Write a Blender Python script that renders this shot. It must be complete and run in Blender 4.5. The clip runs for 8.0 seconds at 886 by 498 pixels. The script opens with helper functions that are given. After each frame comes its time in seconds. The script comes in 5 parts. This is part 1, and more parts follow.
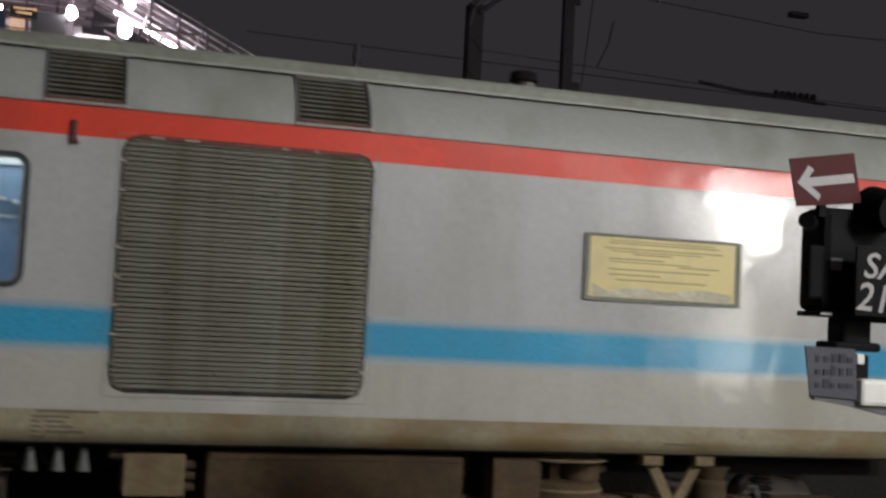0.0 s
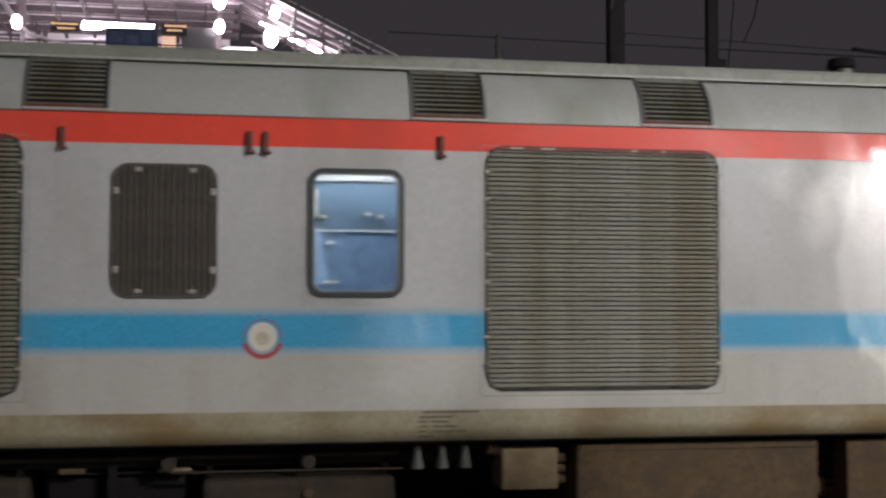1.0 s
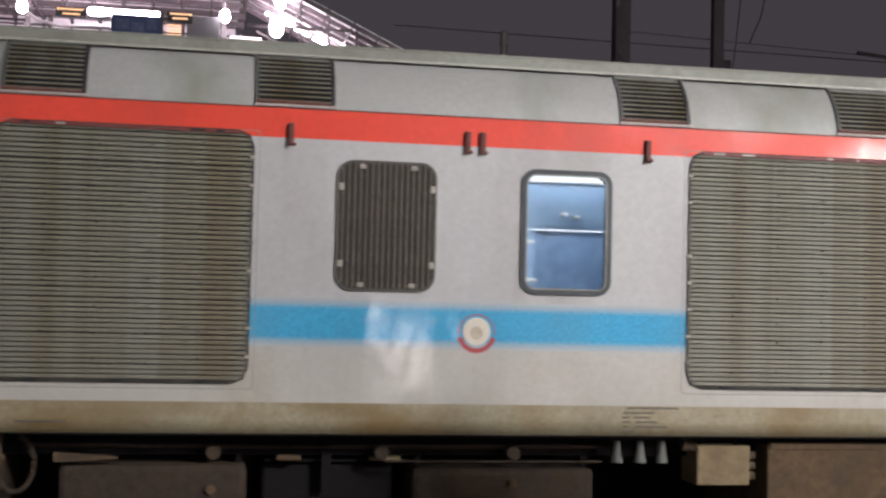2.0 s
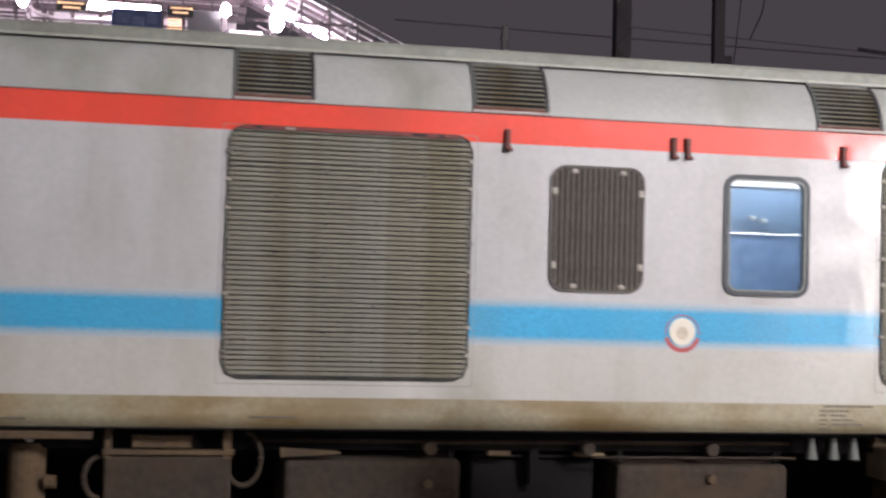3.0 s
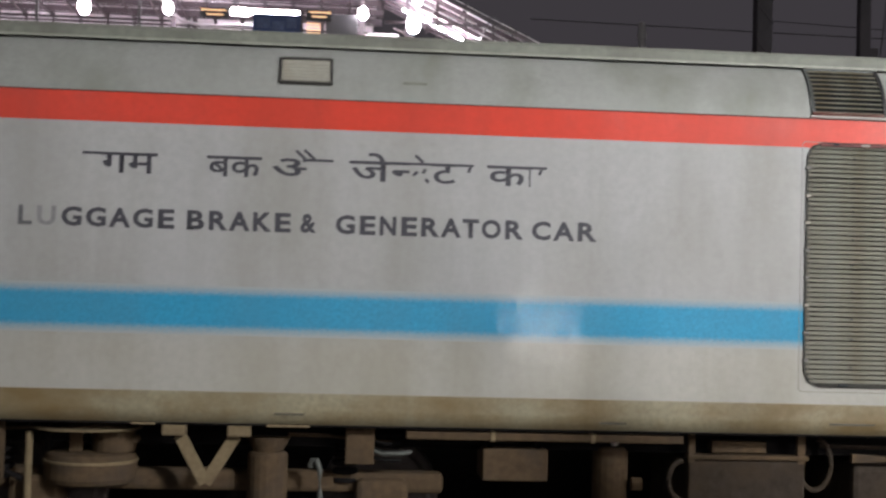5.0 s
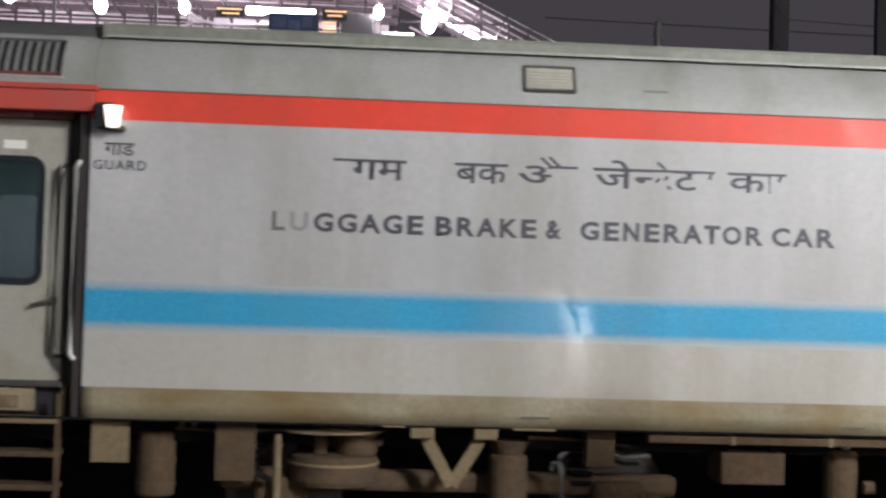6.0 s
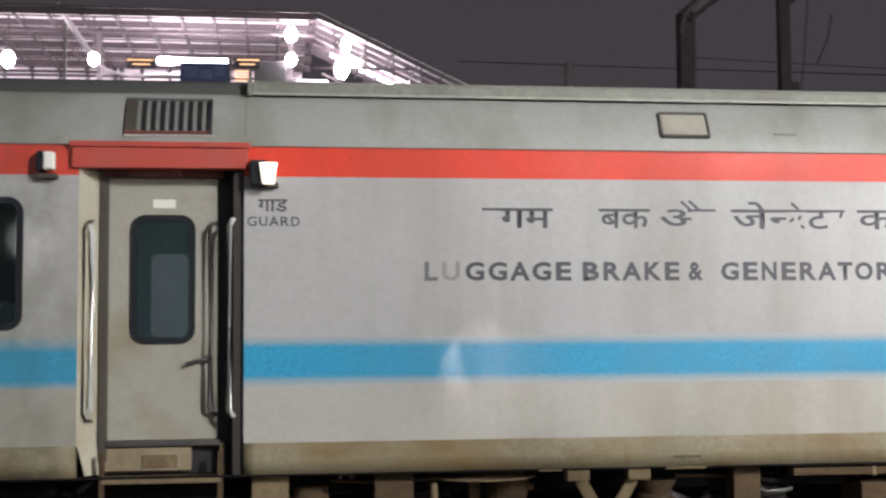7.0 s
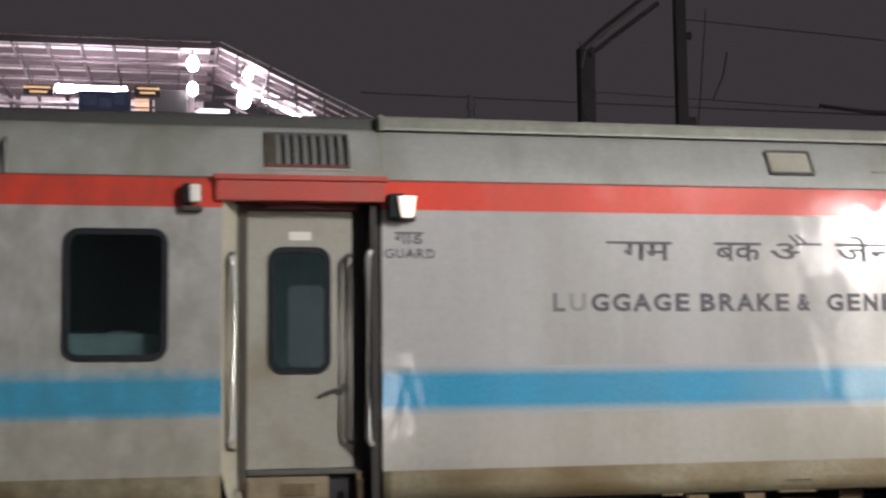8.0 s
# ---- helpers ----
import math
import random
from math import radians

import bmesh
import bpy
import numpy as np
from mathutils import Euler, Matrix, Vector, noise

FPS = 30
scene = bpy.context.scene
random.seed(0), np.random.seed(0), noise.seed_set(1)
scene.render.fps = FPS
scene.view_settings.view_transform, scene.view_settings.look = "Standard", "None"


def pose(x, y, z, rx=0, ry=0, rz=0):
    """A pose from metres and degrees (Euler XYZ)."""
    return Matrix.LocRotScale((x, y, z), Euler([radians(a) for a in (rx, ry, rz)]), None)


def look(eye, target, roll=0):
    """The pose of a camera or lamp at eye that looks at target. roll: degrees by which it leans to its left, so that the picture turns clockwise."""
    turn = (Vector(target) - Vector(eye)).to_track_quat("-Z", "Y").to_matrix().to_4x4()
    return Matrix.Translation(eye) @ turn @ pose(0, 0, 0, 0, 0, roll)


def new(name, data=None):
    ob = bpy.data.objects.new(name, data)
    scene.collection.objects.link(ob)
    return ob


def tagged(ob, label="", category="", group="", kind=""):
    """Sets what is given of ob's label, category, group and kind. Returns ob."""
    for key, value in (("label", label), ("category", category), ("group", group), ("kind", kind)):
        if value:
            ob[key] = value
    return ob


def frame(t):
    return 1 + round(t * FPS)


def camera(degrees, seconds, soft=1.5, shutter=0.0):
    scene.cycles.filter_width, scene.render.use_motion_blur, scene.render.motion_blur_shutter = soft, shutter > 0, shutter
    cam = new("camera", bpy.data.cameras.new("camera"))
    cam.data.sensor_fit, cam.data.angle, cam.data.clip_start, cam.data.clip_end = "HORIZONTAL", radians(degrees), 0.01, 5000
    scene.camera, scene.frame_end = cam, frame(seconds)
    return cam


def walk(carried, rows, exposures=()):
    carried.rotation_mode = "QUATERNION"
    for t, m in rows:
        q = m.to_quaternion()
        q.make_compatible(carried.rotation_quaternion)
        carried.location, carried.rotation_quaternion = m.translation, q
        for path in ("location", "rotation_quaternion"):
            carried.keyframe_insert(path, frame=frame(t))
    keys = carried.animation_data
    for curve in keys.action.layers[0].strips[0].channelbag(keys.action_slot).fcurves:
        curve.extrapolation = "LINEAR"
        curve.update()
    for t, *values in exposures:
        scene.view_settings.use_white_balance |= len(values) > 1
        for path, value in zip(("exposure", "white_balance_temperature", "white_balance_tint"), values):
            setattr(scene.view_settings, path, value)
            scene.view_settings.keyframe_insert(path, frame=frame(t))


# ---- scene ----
# ---- camera ----
cam = camera(37.8, 8.0, soft=2.4, shutter=0.5)
EYE = 2.025
# seconds, heading to the left, pitch up, lean
LOOKS = [
    (0.0, -17.34, 3.22, 2.94), (0.1, -16.69, 3.48, 2.20), (0.2, -14.95, 3.50, 0.90), (0.4, -13.60, 3.16, 0.32), (0.5, -12.55, 2.79, -0.05), (0.6, -11.96, 2.58, 0.06),
    (1.0, -10.58, 2.66, 0.07), (1.4, -9.50, 2.39, 0.63), (1.5, -9.48, 2.46, 0.73), (1.7, -9.94, 2.51, 1.05), (2.8, -11.05, 1.97, 1.59), (3.0, -10.57, 2.20, 1.60),
    (3.4, -11.16, 2.95, 1.62), (3.5, -10.50, 2.80, 1.56), (3.6, -9.37, 3.20, 1.92), (3.7, -7.58, 3.85, 2.40), (3.8, -6.28, 3.64, 2.18), (3.9, -4.15, 3.10, 1.00),
    (4.0, -2.37, 1.77, 0.89), (4.1, -2.25, 2.70, 0.50), (4.2, -1.08, 3.29, -0.24), (5.3, -5.30, 1.75, 2.00), (5.4, -4.96, 1.79, 1.87), (5.5, -4.37, 1.94, 1.70),
    (6.0, -3.85, 1.95, 1.69), (6.4, -4.06, 2.59, 0.73), (6.5, -4.22, 2.69, 0.50), (7.0, -7.40, 3.93, -0.41), (7.4, -9.02, 3.87, -1.31), (7.5, -9.55, 3.89, -1.30),
    (7.9, -11.77, 5.24, -1.00), (8.0, -11.73, 5.27, -0.62)]


def aim(yaw, pitch, lean):
    y, p = radians(yaw), radians(pitch)
    way = Vector((-math.sin(y) * math.cos(p), math.cos(y) * math.cos(p), math.sin(p)))
    eye = Vector((0, 0, EYE))
    return look(eye, eye + way, lean)


# the clip's camera stops down against the glare at both ends
STOPS = [(0.0, -0.76, 6450, 10), (0.5, -0.73, 6450, 12), (1.0, -0.46, 6450, 14), (1.5, 0.12, 6450, 16), (2.8, 0.14, 6400, 19), (3.0, 0.37, 6380, 20),
         (3.5, 0.02, 6520, 21), (4.0, 0.14, 6350, 11), (5.5, -0.06, 6350, 12), (6.0, 0.25, 6280, 13), (6.5, 0.36, 6320, 13), (7.0, 0.22, 6420, 12),
         (7.5, 0.04, 6500, 12), (8.0, -0.23, 6580, 14)]
walk(cam, [(t, aim(yaw, pitch, lean)) for t, yaw, pitch, lean in LOOKS], STOPS)

# ---- world and light ----
world = bpy.data.worlds.new("night")
scene.world = world
world.use_nodes = True
world.node_tree.nodes["Background"].inputs[0].default_value = (0.046, 0.041, 0.046, 1)
world.node_tree.nodes["Background"].inputs[1].default_value = 1.0


def flood(x, y, z, target, watts, size, colour, spread=180):
    data = bpy.data.lights.new("flood", "AREA")
    data.shape, data.size, data.energy, data.color = "DISK", size, watts, colour
    data.spread = radians(spread)
    ob = new("flood", data)
    ob.matrix_world = look((x, y, z), target)
    return ob


WARM = (0.97, 1.0, 0.97)
# unseen floods added to light the van side; narrow beam dims its left
flood(12.6, -8.0, 10.5, (2.8, 9.5, 2.0), 910, 2.4, WARM, 80)
flood(-9.0, -15.0, 10.5, (-2.0, 9.5, 2.0), 175, 2.4, WARM)


# ---- materials ----
def material(name, colour, rough=0.5, metal=0.0, vary=0.15, fine=60.0, coarse=2.0, bump=0.0, bump_scale=40.0,
             stretch=(1, 1, 1), stain=None, stain_amount=0.0, stain_scale=1.5, stain_stretch=(1, 1, 1), stain_from=0.48, coat=0.0, coat_rough=0.1, gloss=0.5, streak=0.0, emit=0.0, waves=0.0,
             bump_distance=0.01, soft=None, end_darkening=None):
    m = bpy.data.materials.new(name)
    m.use_nodes = True
    nt = m.node_tree
    N, L = nt.nodes, nt.links
    bsdf = N["Principled BSDF"]
    co = N.new("ShaderNodeTexCoord")

    def noise_of(scale, stretched, detail=4.0):
        mp = N.new("ShaderNodeMapping")
        mp.inputs["Scale"].default_value = stretched
        L.new(co.outputs["Object"], mp.inputs["Vector"])
        n = N.new("ShaderNodeTexNoise")
        n.inputs["Scale"].default_value, n.inputs["Detail"].default_value = scale, detail
        L.new(mp.outputs["Vector"], n.inputs["Vector"])
        return n

    def mixed(fac, a, b):
        mx = N.new("ShaderNodeMix")
        mx.data_type = "RGBA"
        for sock, val in ((mx.inputs[0], fac), (mx.inputs[6], a), (mx.inputs[7], b)):
            if hasattr(val, "links"):
                L.new(val, sock)
            else:
                sock.default_value = val
        return mx.outputs[2]

    def ramped(sock, lo, hi, top=1.0):
        r = N.new("ShaderNodeMapRange")
        r.inputs["From Min"].default_value, r.inputs["From Max"].default_value = lo, hi
        r.inputs["To Max"].default_value = top
        L.new(sock, r.inputs["Value"])
        return r.outputs["Result"]

    c = [*colour, 1]
    dark = [v * (1 - vary) for v in colour] + [1]
    light = [min(1, v * (1 + vary * 0.6)) for v in colour] + [1]
    out = mixed(ramped(noise_of(fine, stretch).outputs["Fac"], 0.3, 0.7), dark, light)
    out = mixed(ramped(noise_of(coarse, stretch).outputs["Fac"], 0.35, 0.7, 0.6), out, dark)
    if stain:
        out = mixed(ramped(noise_of(stain_scale, stain_stretch, 6.0).outputs["Fac"], stain_from, stain_from + 0.24, stain_amount), out, [*stain, 1])
    if streak:
        out = mixed(ramped(noise_of(1.0, (7.0, 1, 0.35), 5.0).outputs["Fac"], 0.50, 0.75, streak), out, [*stain, 1])
        out = mixed(ramped(noise_of(9.0, (1, 1, 1), 6.0).outputs["Fac"], 0.55, 0.75, streak), out, [*stain, 1])
    def sums(kind, a, b):
        n = N.new("ShaderNodeMath")
        n.operation = kind
        for k, v in enumerate((a, b)):
            if hasattr(v, "links"):
                L.new(v, n.inputs[k])
            else:
                n.inputs[k].default_value = v
        return n.outputs[0]

    if soft:
        # soft edges: camera colour bleed painted in, fading over a few centimetres in specks
        lo, hi, width, beyond = soft
        sep = N.new("ShaderNodeSeparateXYZ")
        L.new(co.outputs["Object"], sep.inputs[0])
        lower = sums("MULTIPLY", sums("LESS_THAN", sep.outputs["X"], -3.4), 0.022)
        off = sums("ABSOLUTE", sums("SUBTRACT", sums("ADD", sep.outputs["Z"], lower), (lo + hi) / 2), 0.0)
        rag = sums("MULTIPLY", sums("SUBTRACT", noise_of(45.0, (1, 1, 1), 5.0).outputs["Fac"], 0.5), width * 1.1)
        half = (hi - lo) / 2
        over = mixed(0.45, out, [*beyond, 1])
        out = mixed(ramped(sums("ADD", off, rag), half - width * 0.4, half + width * 0.4, 1.0), out, over)
        out = mixed(ramped(sums("ADD", off, rag), half + width * 0.2, half + width * 1.5, 1.0), out, [*beyond, 1])
    if end_darkening:
        # coach-end dirt beyond the door; the colour also carries the dimmer light there
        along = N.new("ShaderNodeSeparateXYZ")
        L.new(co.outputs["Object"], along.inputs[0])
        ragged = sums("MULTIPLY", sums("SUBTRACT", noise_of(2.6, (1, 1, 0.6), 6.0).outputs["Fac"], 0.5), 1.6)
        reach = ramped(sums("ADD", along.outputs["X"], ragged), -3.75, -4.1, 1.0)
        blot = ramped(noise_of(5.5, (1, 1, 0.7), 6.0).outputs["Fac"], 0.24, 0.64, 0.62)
        out = mixed(sums("MULTIPLY", reach, blot), out, [*end_darkening, 1])
    L.new(out, bsdf.inputs["Base Color"])
    rn = ramped(noise_of(coarse * 3, stretch).outputs["Fac"], 0.2, 0.8)
    add = N.new("ShaderNodeMath")
    add.operation = "MULTIPLY_ADD"
    L.new(rn, add.inputs[0])
    add.inputs[1].default_value, add.inputs[2].default_value = 0.12, max(0.02, rough - 0.06)
    L.new(add.outputs[0], bsdf.inputs["Roughness"])
    bsdf.inputs["Metallic"].default_value = metal
    bsdf.inputs["Specular IOR Level"].default_value = gloss
    bsdf.inputs["Coat Weight"].default_value = coat
    bsdf.inputs["Coat Roughness"].default_value = coat_rough
    if coat:
        patchy = N.new("ShaderNodeMapRange")
        patchy.inputs["From Min"].default_value, patchy.inputs["From Max"].default_value = 0.38, 0.62
        patchy.inputs["To Min"].default_value, patchy.inputs["To Max"].default_value = coat_rough * 0.5, coat_rough * 2.6
        L.new(noise_of(2.2, (1, 1, 0.8), 5.0).outputs["Fac"], patchy.inputs["Value"])
        L.new(patchy.outputs["Result"], bsdf.inputs["Coat Roughness"])
    if emit:
        bsdf.inputs["Emission Color"].default_value = c
        bsdf.inputs["Emission Strength"].default_value = emit
    last = None
    if waves:
        b = N.new("ShaderNodeBump")
        b.inputs["Strength"].default_value, b.inputs["Distance"].default_value = 1.0, waves
        L.new(noise_of(1.0, (0.9, 1, 2.6), 4.0).outputs["Fac"], b.inputs["Height"])
        dents = N.new("ShaderNodeBump")
        dents.inputs["Strength"].default_value, dents.inputs["Distance"].default_value = 1.0, waves * 2.4
        L.new(noise_of(4.4, (1, 1, 0.7), 2.4).outputs["Fac"], dents.inputs["Height"])
        L.new(b.outputs["Normal"], dents.inputs["Normal"])
        last = dents
    if bump:
        b = N.new("ShaderNodeBump")
        b.inputs["Strength"].default_value, b.inputs["Distance"].default_value = bump, bump_distance
        L.new(noise_of(bump_scale, stretch).outputs["Fac"], b.inputs["Height"])
        if last:
            L.new(last.outputs["Normal"], b.inputs["Normal"])
        last = b
    if last:
        L.new(last.outputs["Normal"], bsdf.inputs["Normal"])
        L.new(last.outputs["Normal"], bsdf.inputs["Coat Normal"])
    return m


def glowing(name, colour, strength):
    m = bpy.data.materials.new(name)
    m.use_nodes = True
    b = m.node_tree.nodes["Principled BSDF"]
    b.inputs["Base Color"].default_value = [*colour, 1]
    b.inputs["Emission Color"].default_value = [*colour, 1]
    b.inputs["Emission Strength"].default_value = strength
    return m


def glazing(name, tint, rough=0.03):
    m = bpy.data.materials.new(name)
    m.use_nodes = True
    b = m.node_tree.nodes["Principled BSDF"]
    b.inputs["Base Color"].default_value = [*tint, 1]
    b.inputs["Roughness"].default_value = rough
    b.inputs["Transmission Weight"].default_value = 1.0
    b.inputs["IOR"].default_value = 1.45
    return m


WALL = dict(rough=0.36, coat=0.9, coat_rough=0.085, gloss=0.25, streak=0.13, vary=0.07, fine=22, coarse=0.9, waves=0.0021, bump=0.025, bump_scale=120, end_darkening=(0.22, 0.215, 0.18), stain=(0.27, 0.25, 0.21), stain_amount=0.55,
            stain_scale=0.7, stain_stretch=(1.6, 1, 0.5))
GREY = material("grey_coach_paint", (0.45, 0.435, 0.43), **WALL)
RED = material("red_coach_paint", (0.74, 0.068, 0.040), **{**WALL, "stain": (0.42, 0.06, 0.04), "end_darkening": (0.36, 0.06, 0.045)})
BLUE = material("blue_coach_paint", (0.045, 0.335, 0.56), soft=(1.747, 1.98, 0.04, (0.40, 0.402, 0.402)), **{**WALL, "vary": 0.2, "fine": 40, "stain": (0.08, 0.25, 0.38), "end_darkening": (0.05, 0.21, 0.28)})
SKIRT = material("dusty_skirt_paint", (0.32, 0.275, 0.185), rough=0.5, vary=0.22, fine=30, coarse=1.2, bump=0.15, end_darkening=(0.05, 0.04, 0.028), stain=(0.18, 0.115, 0.045),
                 stain_amount=0.85, stain_from=0.40, stain_scale=1.1, stain_stretch=(1.2, 1, 2.5), streak=0.3)
# warmer tone for the panel rows below the blue stripe
GREYLOW = material("warm_lower_panel_paint", (0.45, 0.425, 0.385), **{**WALL, "stain": (0.29, 0.255, 0.19)})
GUTTER = material("weathered_gutter_paint", (0.22, 0.22, 0.185), rough=0.6, vary=0.18, fine=20, coarse=1.5, stain=(0.12, 0.11, 0.09), stain_amount=0.6, stain_scale=2)
CANT = material("cantrail_paint", (0.335, 0.33, 0.312), rough=0.5, gloss=0.3, vary=0.08, fine=22, coarse=1.2, stain=(0.19, 0.19, 0.155), stain_amount=0.8,
                stain_scale=1.1, stain_stretch=(1.5, 1, 0.8), bump=0.05, bump_scale=90, end_darkening=(0.20, 0.205, 0.175))
ROOF = material("sooty_roof_paint", (0.16, 0.16, 0.15), rough=0.7, vary=0.2)
# pale colour for the highlight along the gutter's lower edge
GUTTERLIP = material("gutter_highlight", (0.36, 0.355, 0.30), rough=0.5, vary=0.25, fine=14, coarse=3)
GASKET = material("grimy_grille_rim", (0.04, 0.036, 0.030), rough=0.7, gloss=0.3, vary=0.4, fine=14, coarse=5)
RUBBER = material("black_rubber", (0.014, 0.017, 0.021), rough=0.75, gloss=0.3, vary=0.2)
LOUVRE = material("louvre_aluminium", (0.188, 0.180, 0.146), rough=0.6, gloss=0.3, vary=0.2, fine=40, coarse=3.0, stretch=(1, 1, 0.2),
                  stain=(0.10, 0.074, 0.034), stain_amount=0.8, stain_from=0.42, stain_scale=2.6, stain_stretch=(1.6, 1, 0.3), streak=0.35)
VENT = material("vent_steel", (0.085, 0.088, 0.085), rough=0.5, vary=0.2, stain=(0.10, 0.06, 0.05), stain_amount=0.5)
# near-black sheet colour, standing in for shade inside openings
OPENINGSHADE = material("opening_shade", (0.012, 0.012, 0.013), rough=0.9, vary=0.2)
SILLPALE = material("worn_pale_sill", (0.46, 0.40, 0.37), rough=0.5, vary=0.25)
HEADRUST = material("rust_red_flange", (0.17, 0.036, 0.032), rough=0.6, vary=0.35, fine=18, coarse=5)
RUST = material("rust_red_primer", (0.16, 0.05, 0.04), rough=0.7, vary=0.25)
RIB = material("dusty_brown_rib", (0.125, 0.103, 0.083), rough=0.6, vary=0.35, fine=30, coarse=5)
MESH = material("brown_panel_sheet", (0.052, 0.043, 0.036), rough=0.85, gloss=0.2, vary=0.45, fine=70, coarse=9, bump=0.4, bump_scale=200, stretch=(1.6, 1, 0.12))
STEEL = material("polished_steel", (0.82, 0.81, 0.78), rough=0.24, metal=0.35, vary=0.12)
DULL = material("dull_steel", (0.17, 0.16, 0.15), rough=0.45, metal=0.8, vary=0.2)
LETTER = material("faded_black_lettering", (0.058, 0.054, 0.066), rough=0.5, vary=0.2, fine=45, coarse=6)
PALE = material("washed_out_lettering", (0.27, 0.26, 0.26), rough=0.5, vary=0.25, fine=45)
YELLOW = material("yellow_plate", (0.72, 0.58, 0.24), rough=0.4, vary=0.1, stain=(0.5, 0.40, 0.22), stain_amount=0.5, stain_scale=4)
OCHRE = material("ochre_bars", (0.43, 0.34, 0.14), rough=0.5, vary=0.2)
CREAM = material("cream_plastic", (0.62, 0.56, 0.46), rough=0.45, vary=0.12)
BEIGE = material("door_frame_paint", (0.50, 0.46, 0.36), rough=0.42, vary=0.12, stain=(0.30, 0.22, 0.13), stain_amount=0.55, stain_scale=2.2)
DOORP = material("door_leaf_paint", (0.385, 0.362, 0.31), rough=0.32, vary=0.08, fine=30, coarse=1.4, bump=0.04, stain=(0.25, 0.20, 0.12), stain_amount=0.75, stain_scale=2.2)
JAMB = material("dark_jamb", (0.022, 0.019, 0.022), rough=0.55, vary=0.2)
GEAR = material("dusty_underframe", (0.100, 0.066, 0.039), rough=0.9, gloss=0.15, vary=0.25, fine=18, coarse=3, bump=0.3, stain=(0.06, 0.045, 0.035), stain_amount=0.7, stain_scale=4)
GEARL = material("pale_dusty_bracket", (0.215, 0.16, 0.095), rough=0.85, gloss=0.15, vary=0.2, fine=25, bump=0.2, stain=(0.12, 0.08, 0.05), stain_amount=0.5, stain_scale=5)
# near-black: the shade under the body is put into this colour
GEARD = material("shade_black_underframe", (0.013, 0.011, 0.011), rough=0.9, gloss=0.1, vary=0.3, bump=0.3)
# tank grime mixed with the body's shade in one colour
GEARM = material("grimy_shaded_tank_paint", (0.048, 0.036, 0.028), rough=0.9, gloss=0.12, vary=0.3, fine=18, coarse=3, bump=0.3, stain=(0.08, 0.053, 0.032), stain_amount=0.6, stain_scale=3)
TREAD = material("wheel_steel", (0.12, 0.10, 0.09), rough=0.5, metal=0.7, vary=0.25)
GLASS = glazing("window_glass", (0.80, 0.89, 0.97), 0.10)
DARKGLASS = glazing("tinted_glass", (0.50, 0.64, 0.66), 0.05)
ROOM = material("pale_blue_laminate", (0.25, 0.335, 0.43), rough=0.45, vary=0.25, fine=9, coarse=4.0)
NIGHTROOM = material("unlit_compartment", (0.13, 0.17, 0.165), rough=0.6, vary=0.3)
CABIN = glowing("cabin_tube", (0.80, 0.92, 1.0), 52.0)
LENS = material("marker_lamp_lens", (0.85, 0.82, 0.76), rough=0.25, vary=0.05)
GUARDGLOW = glowing("guard_lamp_glow", (1.0, 0.90, 0.76), 1.6)
BALLAST = material("ballast", (0.085, 0.075, 0.068), rough=0.95, vary=0.45, fine=25, coarse=0.6, bump=1.0, bump_scale=22, bump_distance=0.05)
CONCRETE = material("concrete", (0.28, 0.27, 0.25), rough=0.85, vary=0.15, bump=0.2, fine=20)
RAIL = material("rail_steel", (0.14, 0.10, 0.08), rough=0.5, metal=0.6, vary=0.2)
SHEET = material("white_roof_sheet", (0.82, 0.74, 0.78), rough=0.5, vary=0.12, fine=8, coarse=0.8)
PURLIN = material("purple_grey_steel", (0.10, 0.075, 0.085), rough=0.6, vary=0.2)
PINK = material("dusty_pink_cladding", (0.36, 0.24, 0.23), rough=0.7, vary=0.25)
HOOK = material("rusty_hook", (0.14, 0.042, 0.034), rough=0.75, vary=0.3)
FRAME = material("blue_grey_rubber", (0.026, 0.030, 0.036), rough=0.55, vary=0.25)
CLIP = material("pale_clip", (0.36, 0.32, 0.27), rough=0.5, vary=0.25)
MAST = material("galvanised_mast", (0.07, 0.062, 0.068), rough=0.9, vary=0.3)
MASTL = material("pale_insulator", (0.16, 0.15, 0.15), rough=0.4, vary=0.2)
# glow of an unseen panel added for the streak mirrored in the paint
STREAKGLOW = glowing("streak_emitter_face", (1.0, 0.97, 0.93), 13.0)
# glow of a tall unseen panel added for haze below the glare
HAZEGLOW = glowing("haze_emitter_face", (1.0, 0.97, 0.86), 14.0)
PLATFORMDIM = glowing("dim_platform_tube", (1.0, 0.97, 0.92), 6.5)
BULB = glowing("white_lamp", (1.0, 0.94, 0.97), 105.0)
TUBE = glowing("white_tube", (1.0, 0.93, 0.98), 125.0)
PLATFORMTUBE = glowing("platform_tube", (1.0, 0.97, 0.92), 170.0)
AMBER = glowing("amber_display", (1.0, 0.60, 0.32), 1.1)
BOARD = material("blue_board", (0.035, 0.055, 0.15), rough=0.4, vary=0.25, coarse=4)
BOARDSHEET = material("pale_blue_notice", (0.075, 0.10, 0.20), rough=0.5, vary=0.35, fine=12)
BOX = material("grey_cabinet_paint", (0.13, 0.12, 0.13), rough=0.6, vary=0.2)
SIGNRED = material("red_sign_enamel", (0.075, 0.007, 0.009), rough=0.6, gloss=0.2, vary=0.15)
SIGNWHITE = material("white_sign_enamel", (0.36, 0.33, 0.33), rough=0.45, vary=0.12)
SIGNAL = material("black_signal_paint", (0.004, 0.0036, 0.004), rough=0.7, gloss=0.15, vary=0.3)
